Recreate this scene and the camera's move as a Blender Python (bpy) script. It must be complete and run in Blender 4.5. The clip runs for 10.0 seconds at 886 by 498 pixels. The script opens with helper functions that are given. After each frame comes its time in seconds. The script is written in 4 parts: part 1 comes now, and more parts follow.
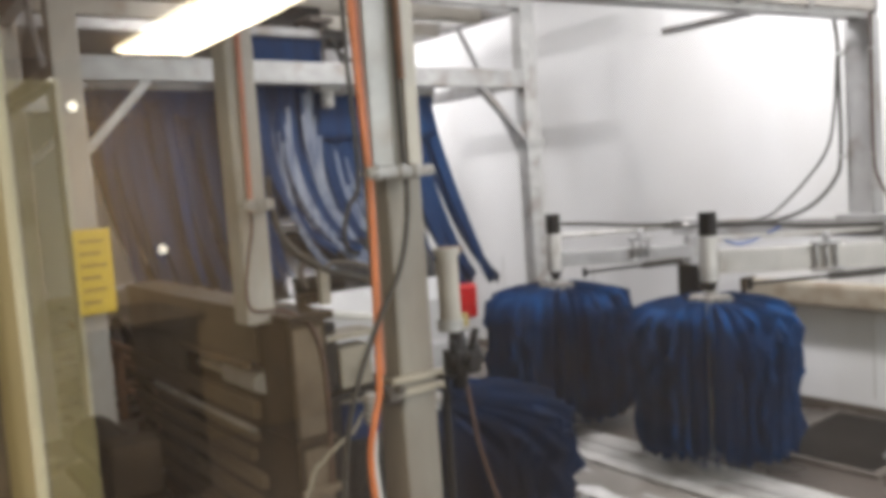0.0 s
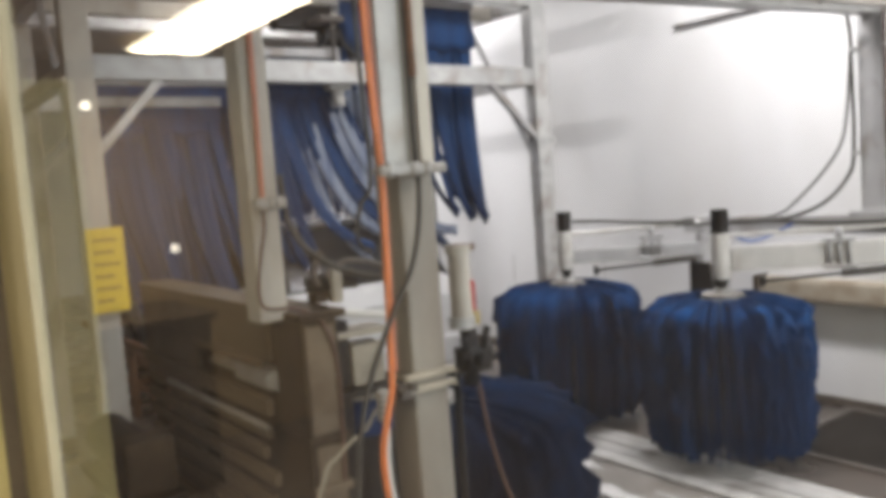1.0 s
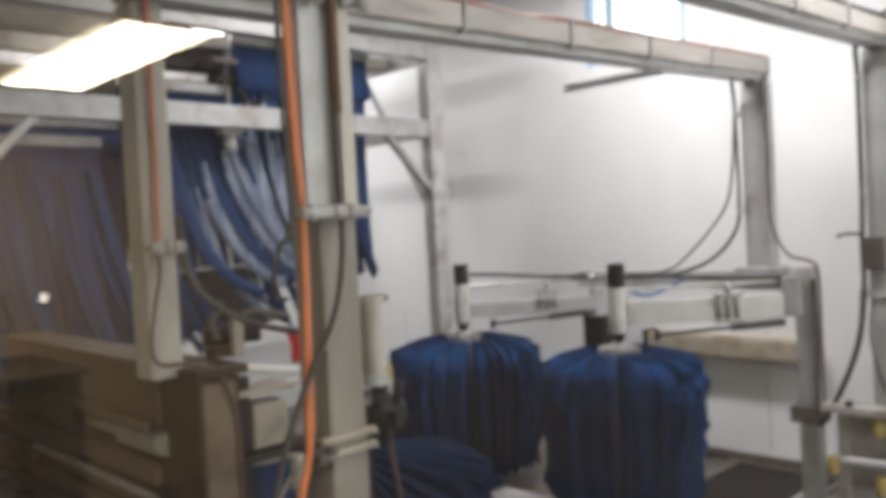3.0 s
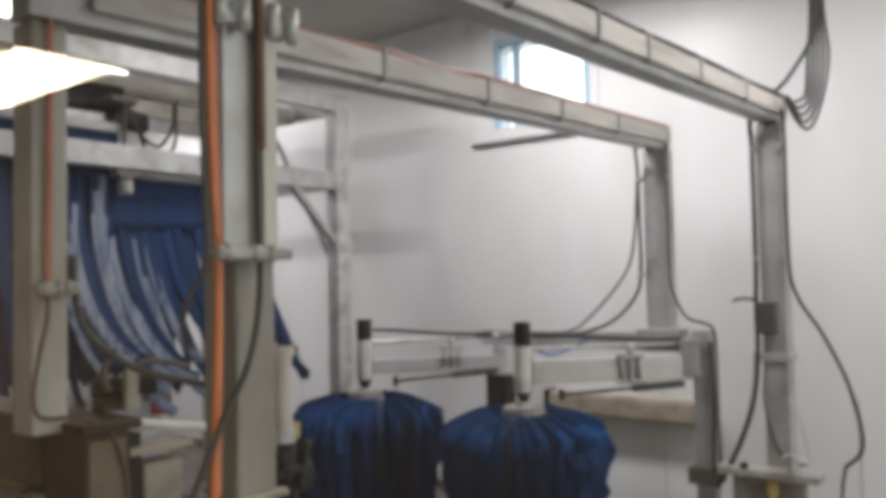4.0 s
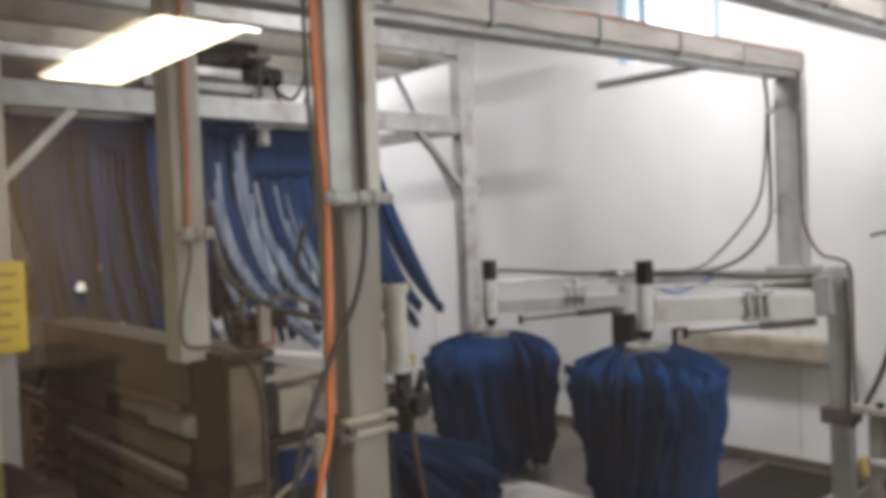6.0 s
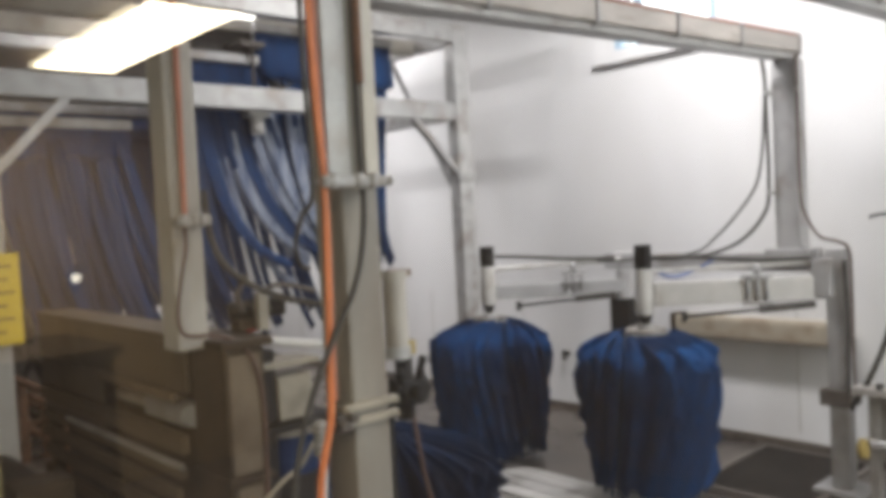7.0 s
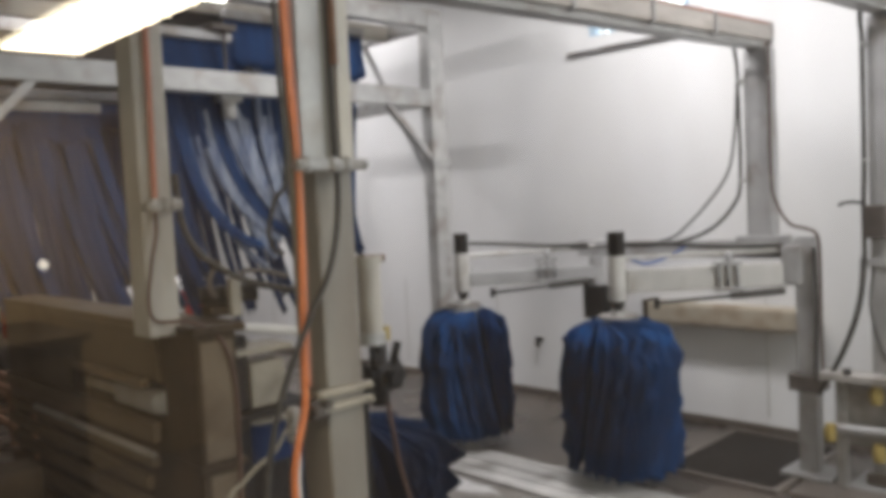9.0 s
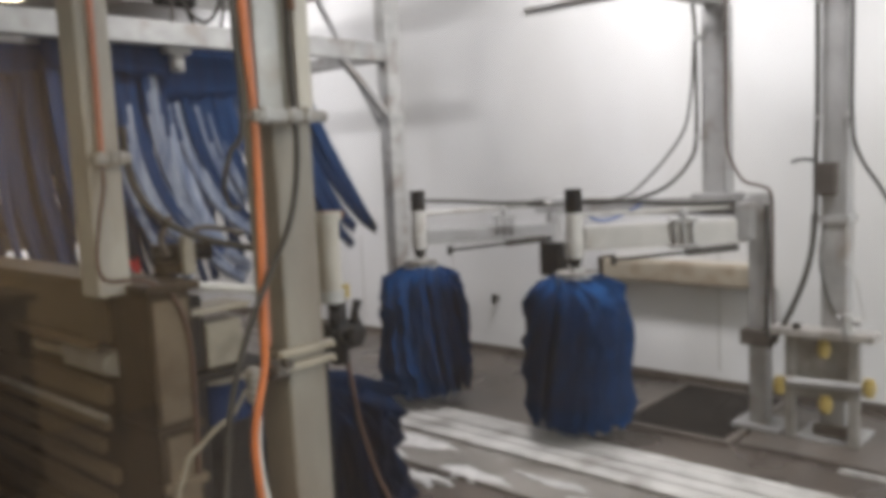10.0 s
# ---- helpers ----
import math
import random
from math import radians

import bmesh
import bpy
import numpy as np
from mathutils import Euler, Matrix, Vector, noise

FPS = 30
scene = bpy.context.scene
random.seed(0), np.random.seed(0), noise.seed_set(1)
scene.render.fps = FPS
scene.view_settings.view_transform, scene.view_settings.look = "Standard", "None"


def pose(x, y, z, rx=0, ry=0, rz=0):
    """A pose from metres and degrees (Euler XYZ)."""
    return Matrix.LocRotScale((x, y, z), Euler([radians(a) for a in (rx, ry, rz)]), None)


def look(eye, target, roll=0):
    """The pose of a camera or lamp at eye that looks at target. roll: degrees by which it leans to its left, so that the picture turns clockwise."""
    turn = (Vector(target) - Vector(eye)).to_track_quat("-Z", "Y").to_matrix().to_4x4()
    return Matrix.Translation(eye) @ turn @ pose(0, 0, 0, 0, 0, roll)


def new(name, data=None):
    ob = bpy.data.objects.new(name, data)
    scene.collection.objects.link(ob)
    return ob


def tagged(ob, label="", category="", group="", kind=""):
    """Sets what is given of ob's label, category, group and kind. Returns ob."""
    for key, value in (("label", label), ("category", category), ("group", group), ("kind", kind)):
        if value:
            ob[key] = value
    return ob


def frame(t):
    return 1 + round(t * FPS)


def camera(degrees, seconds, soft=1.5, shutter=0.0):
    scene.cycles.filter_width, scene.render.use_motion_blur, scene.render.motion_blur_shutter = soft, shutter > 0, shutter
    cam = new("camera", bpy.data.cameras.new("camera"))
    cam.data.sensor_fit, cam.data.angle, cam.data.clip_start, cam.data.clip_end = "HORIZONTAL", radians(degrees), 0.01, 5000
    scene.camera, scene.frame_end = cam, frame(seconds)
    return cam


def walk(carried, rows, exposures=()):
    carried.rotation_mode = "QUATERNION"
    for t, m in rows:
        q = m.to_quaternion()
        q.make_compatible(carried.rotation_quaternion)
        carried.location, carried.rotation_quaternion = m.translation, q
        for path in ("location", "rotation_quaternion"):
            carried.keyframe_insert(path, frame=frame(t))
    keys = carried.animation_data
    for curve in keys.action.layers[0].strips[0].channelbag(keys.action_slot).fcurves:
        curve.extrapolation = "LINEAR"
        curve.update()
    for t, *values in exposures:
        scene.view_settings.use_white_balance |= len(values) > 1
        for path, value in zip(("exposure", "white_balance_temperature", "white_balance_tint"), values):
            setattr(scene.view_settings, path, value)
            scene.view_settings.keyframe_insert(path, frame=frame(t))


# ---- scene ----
cam = camera(57.3, 10.0, soft=5.8, shutter=0.5)
PATH = [
    (0, (0.377, 0.292, 1.697), (1.566, 1.892, 1.533), -4.0),
    (0.5, (0.373, 0.287, 1.695), (1.544, 1.9, 1.523), -4.3),
    (1, (0.372, 0.292, 1.695), (1.54, 1.907, 1.529), -4.2),
    (1.5, (0.375, 0.296, 1.695), (1.542, 1.912, 1.535), -4.5),
    (2, (0.374, 0.302, 1.695), (1.535, 1.923, 1.535), -4.6),
    (2.5, (0.392, 0.359, 1.687), (1.625, 1.928, 1.549), -7.1),
    (3, (0.375, 0.45, 1.684), (1.775, 1.877, 1.631), -3.0),
    (4.5, (0.397, 0.564, 1.659), (1.989, 1.77, 1.752), -1.8),
    (5, (0.389, 0.463, 1.66), (1.92, 1.748, 1.707), -3.3),
    (5.5, (0.37, 0.409, 1.66), (1.729, 1.876, 1.638), -1.6),
    (7, (0.381, 0.438, 1.644), (1.729, 1.913, 1.565), -3.0),
    (7.5, (0.382, 0.452, 1.646), (1.743, 1.916, 1.597), -2.8),
    (8, (0.384, 0.446, 1.642), (1.74, 1.916, 1.589), -2.7),
    (8.5, (0.387, 0.441, 1.638), (1.771, 1.882, 1.542), -2.6),
    (9, (0.386, 0.449, 1.638), (1.78, 1.88, 1.525), -2.8),
    (9.5, (0.386, 0.451, 1.631), (1.785, 1.872, 1.484), -3.1),
    (10, (0.403, 0.495, 1.629), (1.866, 1.841, 1.409), -2.7),
]
walk(cam, [(t, look(eye, target, roll)) for t, eye, target, roll in PATH], [(0, 0.31), (2, 0.34), (2.6, 0.3), (3.0, 0.06), (4.5, -0.34), (5, -0.2), (5.5, -0.12), (7, 0.11), (8, 0.02), (9, -0.11), (10, 0.02)])

# ---- world and light ----
world = bpy.data.worlds.new("sky")
scene.world = world
world.use_nodes = True
wn = world.node_tree.nodes
sky = wn.new("ShaderNodeTexSky")
sky.sky_type, sky.sun_disc, sky.sun_elevation, sky.sun_rotation = "NISHITA", False, radians(40), radians(200)
world.node_tree.links.new(sky.outputs[0], wn["Background"].inputs[0])
wn["Background"].inputs[1].default_value = 0.12
sun = new("sun", bpy.data.lights.new("sun", "SUN"))
sun.data.energy, sun.data.angle, sun.data.color = 2.0, radians(0.5), (1.0, 0.95, 0.88)
sun.matrix_world = look((-6, -20, 18), (0, 0, 0))


def area(name, at, target, w, h, power, colour):
    ob = new(name, bpy.data.lights.new(name, "AREA"))
    ob.data.shape, ob.data.size, ob.data.size_y = "RECTANGLE", w, h
    ob.data.energy, ob.data.color = power, colour
    ob.matrix_world = look(at, target)
    return ob


# daylight in the open end of the tunnel, behind the camera
area("entrance_daylight", (3.2, -3.9, 2.1), (3.6, 4.0, 2.0), 4.2, 2.8, 125, (0.94, 0.975, 1.0))
# light of the ceiling tubes
CEIL = 3.82
LAMPS = [(4.0, -1.6, CEIL, 55), (4.0, 0.7, CEIL, 54), (4.2, 3.2, CEIL, 86), (3.0, 6.3, CEIL, 60), (4.45, 8.0, CEIL, 92)]
for lx, ly, lz, power in LAMPS:
    area("tube_light", (lx, ly, lz - 0.16), (lx, ly, 0.0), 0.28, 1.15, power, (1.0, 0.95, 0.985))
area("room_tube_and_fill", (-0.55, 4.3, 2.55), (-0.55, 4.3, 0.0), 0.4, 1.5, 48, (1.0, 0.86, 0.62))
# added fill over the viewer, out of view, to brighten pilaster and jamb
area("room_tube_and_fill", (-0.4, 0.2, 2.55), (-0.4, 0.2, 0.0), 0.4, 1.3, 55, (1.0, 0.86, 0.62))


# ---- materials ----
def material(name, colour, rough=0.6, metal=0.0, var=0.12, scale=6.0, bump=0.15, fine=60.0, tint=None, stain=None, coat=0.0, stretch=(1, 1, 1), spec=0.5):
    """A surface with broad and fine variation, optional stains of another colour, and fine relief."""
    m = bpy.data.materials.new(name)
    m.use_nodes = True
    nt = m.node_tree
    n, li = nt.nodes, nt.links
    b = n["Principled BSDF"]
    co = n.new("ShaderNodeTexCoord")
    mp = n.new("ShaderNodeMapping")
    mp.inputs["Scale"].default_value = stretch
    li.new(co.outputs["Object"], mp.inputs[0])
    n1 = n.new("ShaderNodeTexNoise")
    n1.inputs["Scale"].default_value, n1.inputs["Detail"].default_value = scale, 5
    li.new(mp.outputs[0], n1.inputs["Vector"])
    n2 = n.new("ShaderNodeTexNoise")
    n2.inputs["Scale"].default_value, n2.inputs["Detail"].default_value = fine, 3
    li.new(mp.outputs[0], n2.inputs["Vector"])
    r1 = n.new("ShaderNodeValToRGB")
    r1.color_ramp.elements[0].position, r1.color_ramp.elements[1].position = 0.3, 0.7
    c = Vector(colour)
    d = Vector(tint) if tint else c * (1 - 2 * var)
    r1.color_ramp.elements[0].color = (*d, 1)
    r1.color_ramp.elements[1].color = (*c, 1)
    li.new(n1.outputs["Fac"], r1.inputs[0])
    mx = n.new("ShaderNodeMix")
    mx.data_type, mx.blend_type = "RGBA", "MULTIPLY"
    mx.inputs[0].default_value = 1.0
    r2 = n.new("ShaderNodeMapRange")
    r2.inputs["To Min"].default_value, r2.inputs["To Max"].default_value = 1 - var, 1 + var
    li.new(n2.outputs["Fac"], r2.inputs["Value"])
    li.new(r1.outputs[0], mx.inputs[6])
    li.new(r2.outputs[0], mx.inputs[7])
    last = mx.outputs[2]
    info = n.new("ShaderNodeObjectInfo")
    r4 = n.new("ShaderNodeMapRange")
    r4.inputs["To Min"].default_value, r4.inputs["To Max"].default_value = 1 - var * 0.8, 1 + var * 0.8
    li.new(info.outputs["Random"], r4.inputs["Value"])
    m4 = n.new("ShaderNodeMix")
    m4.data_type, m4.blend_type = "RGBA", "MULTIPLY"
    m4.inputs[0].default_value = 1.0
    li.new(last, m4.inputs[6])
    li.new(r4.outputs[0], m4.inputs[7])
    last = m4.outputs[2]
    if stain:
        n3 = n.new("ShaderNodeTexNoise")
        n3.inputs["Scale"].default_value, n3.inputs["Detail"].default_value = stain[1], 7
        li.new(mp.outputs[0], n3.inputs["Vector"])
        r3 = n.new("ShaderNodeValToRGB")
        r3.color_ramp.elements[0].position, r3.color_ramp.elements[1].position = stain[2], stain[2] + 0.16
        r3.color_ramp.elements[0].color, r3.color_ramp.elements[1].color = (0, 0, 0, 1), (stain[3], stain[3], stain[3], 1)
        li.new(n3.outputs["Fac"], r3.inputs[0])
        m3 = n.new("ShaderNodeMix")
        m3.data_type = "RGBA"
        li.new(r3.outputs[0], m3.inputs[0])
        li.new(last, m3.inputs[6])
        m3.inputs[7].default_value = (*stain[0], 1)
        last = m3.outputs[2]
    li.new(last, b.inputs["Base Color"])
    rr = n.new("ShaderNodeMapRange")
    rr.inputs["To Min"].default_value, rr.inputs["To Max"].default_value = max(0.02, rough - 0.12), min(1, rough + 0.12)
    li.new(n1.outputs["Fac"], rr.inputs["Value"])
    li.new(rr.outputs[0], b.inputs["Roughness"])
    b.inputs["Metallic"].default_value = metal
    b.inputs["Coat Weight"].default_value = coat
    b.inputs["Specular IOR Level"].default_value = spec
    bp = n.new("ShaderNodeBump")
    bp.inputs["Strength"].default_value, bp.inputs["Distance"].default_value = bump, 0.01
    li.new(n2.outputs["Fac"], bp.inputs["Height"])
    li.new(bp.outputs[0], b.inputs["Normal"])
    return m


def glow(name, colour, strength):
    m = bpy.data.materials.new(name)
    m.use_nodes = True
    b = m.node_tree.nodes["Principled BSDF"]
    b.inputs["Base Color"].default_value = (0.8, 0.8, 0.8, 1)
    b.inputs["Emission Color"].default_value, b.inputs["Emission Strength"].default_value = (*colour, 1), strength
    return m


def pane_glass(name, ior=1.5, film=0.0):
    """Thin glass: clear straight through, mirror gloss that grows towards grazing views, and a smeared translucent film
    that lays haze over the view.
    """
    m = bpy.data.materials.new(name)
    m.use_nodes = True
    n, li = m.node_tree.nodes, m.node_tree.links
    n.remove(n["Principled BSDF"])
    tr, gl, fr, mx = n.new("ShaderNodeBsdfTransparent"), n.new("ShaderNodeBsdfGlossy"), n.new("ShaderNodeFresnel"), n.new("ShaderNodeMixShader")
    tr.inputs[0].default_value = (0.97, 0.98, 0.97, 1)
    gl.inputs["Roughness"].default_value = 0.02
    fr.inputs[0].default_value = ior
    clear = tr.outputs[0]
    if film:
        co, ns, mr, tl, mf = n.new("ShaderNodeTexCoord"), n.new("ShaderNodeTexNoise"), n.new("ShaderNodeMapRange"), n.new("ShaderNodeBsdfTranslucent"), n.new("ShaderNodeMixShader")
        ns.inputs["Scale"].default_value, ns.inputs["Detail"].default_value = 4.0, 6
        mr.inputs["To Min"].default_value, mr.inputs["To Max"].default_value = 0.0, film * 2
        tl.inputs[0].default_value = (0.9, 0.88, 0.85, 1)
        li.new(co.outputs["Object"], ns.inputs["Vector"])
        li.new(ns.outputs["Fac"], mr.inputs["Value"])
        li.new(mr.outputs[0], mf.inputs[0])
        li.new(tr.outputs[0], mf.inputs[1])
        li.new(tl.outputs[0], mf.inputs[2])
        clear = mf.outputs[0]
    li.new(fr.outputs[0], mx.inputs[0])
    li.new(clear, mx.inputs[1])
    li.new(gl.outputs[0], mx.inputs[2])
    li.new(mx.outputs[0], n["Material Output"].inputs[0])
    return m


WHITE_WALL = material("white_wall_panel", (0.80, 0.805, 0.81), 0.35, var=0.03, scale=1.2, bump=0.04, fine=9, stain=((0.62, 0.615, 0.60), 1.1, 0.46, 0.5), stretch=(1, 1, 0.35))
NEAR_WALL = material("stained_block_wall", (0.20, 0.175, 0.15), 0.8, var=0.15, scale=3, bump=0.3)
DARK_RED_HOSE = material("grimy_red_hose", (0.085, 0.042, 0.03), 0.5, var=0.15, scale=14)
JOINT = material("panel_joint", (0.55, 0.55, 0.53), 0.6, var=0.1)
CEILING = material("ceiling_paint", (0.50, 0.475, 0.445), 0.8, var=0.08, scale=2)
WET_FLOOR = material("wet_concrete", (0.092, 0.076, 0.064), 0.28, var=0.2, scale=2.2, bump=0.35, fine=38, stain=((0.05, 0.042, 0.036), 1.6, 0.5, 0.8))
PAD = material("worn_concrete_pad", (0.14, 0.12, 0.105), 0.35, var=0.2, scale=4, bump=0.3, fine=45)
KERB = material("worn_pale_concrete", (0.27, 0.25, 0.23), 0.35, var=0.2, scale=3, bump=0.3, fine=40, stain=((0.13, 0.115, 0.10), 2.5, 0.5, 0.8))
GRATE = material("dark_grate", (0.045, 0.04, 0.037), 0.4, 0.3, var=0.25, scale=9)
FOAM = material("soap_foam", (0.56, 0.55, 0.54), 0.5, var=0.16, scale=25, bump=0.6, fine=90)
RAIL = material("white_track", (0.54, 0.53, 0.51), 0.35, 0.0, var=0.16, scale=5, bump=0.2, stain=((0.24, 0.225, 0.205), 4, 0.5, 0.8))
TRACK_GAP = material("track_gap", (0.10, 0.095, 0.09), 0.4, 0.2, var=0.2)
GALV = material("galvanised_steel", (0.50, 0.50, 0.49), 0.45, 0.3, var=0.15, scale=9, bump=0.15, fine=70, stain=((0.27, 0.24, 0.21), 6, 0.52, 0.7))
GREY_PAINT = material("grey_painted_steel", (0.40, 0.40, 0.40), 0.45, 0.1, var=0.14, scale=6, bump=0.2, stain=((0.21, 0.18, 0.155), 5, 0.52, 0.75))
CREAM_PAINT = material("cream_painted_steel", (0.50, 0.47, 0.41), 0.5, var=0.10, scale=6, bump=0.2, stain=((0.25, 0.21, 0.165), 5, 0.52, 0.7), stretch=(1, 1, 0.5))
TAN_COVER = material("stained_tan_cover", (0.42, 0.37, 0.29), 0.5, var=0.12, scale=5, bump=0.2, stain=((0.22, 0.17, 0.12), 5, 0.5, 0.7))
GRIMY_BOX = material("grimy_box_paint", (0.30, 0.27, 0.215), 0.5, var=0.14, scale=8, stain=((0.10, 0.08, 0.06), 6, 0.5, 0.7))
IRON = material("dark_stained_iron", (0.13, 0.115, 0.105), 0.55, 0.2, var=0.2, scale=10, bump=0.3, spec=0.15)
GRIMY = material("grimy_cable_cover", (0.56, 0.525, 0.485), 0.55, var=0.12, scale=9, bump=0.2, stain=((0.24, 0.20, 0.17), 6, 0.54, 0.7), stretch=(0.4, 1, 2))
WHITE_PAINT = material("white_painted_steel", (0.54, 0.53, 0.505), 0.45, var=0.1, scale=8, bump=0.15, stain=((0.30, 0.265, 0.22), 7, 0.52, 0.7))
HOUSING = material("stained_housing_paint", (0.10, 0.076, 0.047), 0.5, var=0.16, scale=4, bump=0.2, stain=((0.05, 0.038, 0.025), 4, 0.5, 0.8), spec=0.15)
# one stained tan in two tones: darkened for shade, lightened for lit fronts
TAN = material("darkened_tan_paint", (0.055, 0.039, 0.024), 0.55, var=0.2, scale=5, bump=0.25, stain=((0.022, 0.016, 0.011), 4, 0.48, 0.85), spec=0.15)
LIT_TAN = material("lit_tan_paint", (0.155, 0.122, 0.086), 0.5, var=0.14, scale=6, bump=0.2, stain=((0.07, 0.052, 0.036), 5, 0.5, 0.8), spec=0.15)
PLANK = material("weathered_plank", (0.16, 0.122, 0.08), 0.65, var=0.2, scale=7, bump=0.35, stain=((0.06, 0.045, 0.03), 4, 0.5, 0.8), stretch=(1, 0.15, 1), spec=0.15)
DRUM_BLUE = material("blue_plastic", (0.006, 0.028, 0.095), 0.4, var=0.12, scale=6, spec=0.15)
RACK_PAINT = material("grimy_rack_paint", (0.33, 0.315, 0.295), 0.5, var=0.18, scale=8, bump=0.2, stain=((0.17, 0.15, 0.125), 6, 0.5, 0.8))
HANG_POST = material("dull_post_paint", (0.37, 0.35, 0.315), 0.5, var=0.12, scale=6, bump=0.2, stain=((0.22, 0.19, 0.155), 4, 0.5, 0.7), stretch=(1, 1, 0.4))
# stained post paint, darkened for the shade on the lower post
SHADED_POST = material("dirty_shaded_post", (0.24, 0.222, 0.188), 0.5, var=0.14, scale=6, bump=0.2, stain=((0.15, 0.125, 0.10), 4, 0.5, 0.8), stretch=(1, 1, 0.35))
DARK = material("black_plastic", (0.02, 0.02, 0.021), 0.45, var=0.2, scale=12, spec=0.15)
RUBBER = material("black_rubber", (0.055, 0.053, 0.05), 0.5, var=0.2, scale=20, spec=0.15)
ORANGE = material("orange_hose", (0.56, 0.16, 0.045), 0.4, var=0.12, scale=14, stain=((0.24, 0.08, 0.03), 7, 0.5, 0.75))
ROSE = material("faded_red_hose", (0.42, 0.16, 0.10), 0.5, var=0.12, scale=14)
RUST = material("rusty_steel", (0.22, 0.11, 0.06), 0.7, 0.2, var=0.25, scale=12, bump=0.3)
# darker copy of the blue cloth, with the low brush's shade in its colour
SHADED_CLOTH = material("shaded_navy_cloth", (0.003, 0.020, 0.066), 0.8, var=0.34, scale=9, bump=0.4, fine=70, tint=(0.002, 0.009, 0.028), stretch=(1, 1, 0.14), spec=0.15)
BLUE_CLOTH = material("blue_foam_cloth", (0.0035, 0.046, 0.155), 0.92, var=0.34, scale=9, bump=0.35, fine=70, tint=(0.002, 0.015, 0.048), stretch=(1, 1, 0.14), spec=0.15)
BLUE_FELT = material("blue_felt_curtain", (0.011, 0.045, 0.130), 0.8, var=0.32, scale=4, bump=0.5, fine=50, tint=(0.009, 0.022, 0.062), stretch=(3, 1, 0.16), spec=0.15)
# pale streaks in the colour stand for reflections on soapy wet felt
SHEEN_FELT = material("wet_curtain_sheen", (0.31, 0.345, 0.41), 0.35, var=0.3, scale=3.5, bump=0.4, fine=22, tint=(0.03, 0.06, 0.15), stretch=(12, 1, 0.5))
BLUE_HOSE = material("blue_air_hose", (0.04, 0.12, 0.40), 0.35, var=0.1)
YELLOW = material("yellow_plastic", (0.40, 0.30, 0.09), 0.45, var=0.08)
SIGN = material("yellow_sign_sheet", (0.80, 0.56, 0.02), 0.45, var=0.06, scale=5)
SIGN_INK = material("faded_sign_ink", (0.34, 0.24, 0.02), 0.6, var=0.15, scale=20)
CAR_WHITE = material("white_car_paint", (0.48, 0.48, 0.48), 0.25, var=0.03, coat=0.6)
CAR_GLASS = material("dark_car_glass", (0.02, 0.022, 0.025), 0.08, var=0.1)
RED_LENS = material("red_lamp_lens", (0.60, 0.015, 0.02), 0.15, var=0.15, scale=15, coat=0.5)
TYRE = material("tyre_rubber", (0.025, 0.025, 0.025), 0.7, var=0.2)
GLASS = pane_glass("window_glass", 1.62, 0.014)
CLEAR_BACK = pane_glass("glass_far_side", 1.0)
JAMB = material("cream_window_jamb", (0.47, 0.44, 0.31), 0.5, var=0.06, scale=3)
GREEN_WALL = material("olive_green_paint", (0.68, 0.63, 0.34), 0.55, var=0.06, scale=3)
ROOM_WALL = material("beige_room_wall", (0.36, 0.265, 0.16), 0.7, var=0.08, scale=2)
ROOM_DARK = material("brown_furniture", (0.10, 0.07, 0.045), 0.5, var=0.2, scale=5)
ROOM_FLOOR = material("brown_room_floor", (0.16, 0.12, 0.09), 0.5, var=0.15)
TUBE_GLOW = glow("tube_diffuser", (1.0, 0.97, 0.92), 7.0)
ROOM_GLOW = glow("room_lamp_diffuser", (1.0, 0.87, 0.60), 5.0)
SPOT_GLOW = glow("spotlight_bulb", (1.0, 0.92, 0.75), 4.0)
SKY_GLOW = glow("daylight_backdrop", (0.86, 0.93, 1.0), 3.2)
TEAL = material("pale_blue_frame", (0.42, 0.58, 0.72), 0.4, var=0.06)


# ---- mesh helpers ----
def box(bm, x0, y0, z0, x1, y1, z1, bevel=0.0):
    r = bmesh.ops.create_cube(bm, size=1.0, matrix=Matrix.Translation(((x0 + x1) / 2, (y0 + y1) / 2, (z0 + z1) / 2)) @ Matrix.Diagonal((x1 - x0, y1 - y0, z1 - z0, 1)))
    if bevel:
        edges = {e for v in r["verts"] for e in v.link_edges}
        bmesh.ops.bevel(bm, geom=list(edges), offset=bevel, segments=2, affect="EDGES", profile=0.6)


def along(a, b):
    a, b = Vector(a), Vector(b)
    return Matrix.Translation((a + b) / 2) @ (b - a).to_track_quat("Z", "Y").to_matrix().to_4x4(), (b - a).length


def rod(bm, a, b, r, r2=None, seg=14):
    m, length = along(a, b)
    bmesh.ops.create_cone(bm, cap_ends=True, segments=seg, radius1=r, radius2=r if r2 is None else r2, depth=length, matrix=m)


def bar(bm, a, b, w, h, bevel=0.004, twist=0.0):
    """A rectangular bar from a to b, w wide sideways and h high."""
    a, b = Vector(a), Vector(b)
    d = (b - a).normalized()
    up = Vector((0, 0, 1)) if abs(d.z) < 0.95 else Vector((0, 1, 0))
    s = d.cross(up).normalized()
    u = s.cross(d)
    m = Matrix((s, u, d)).transposed().to_4x4()
    r = bmesh.ops.create_cube(bm, size=1.0, matrix=Matrix.Translation((a + b) / 2) @ m @ Matrix.Diagonal((w, h, (b - a).length, 1)))
    if bevel:
        bmesh.ops.bevel(bm, geom=list({e for v in r["verts"] for e in v.link_edges}), offset=bevel, segments=2, affect="EDGES", profile=0.6)


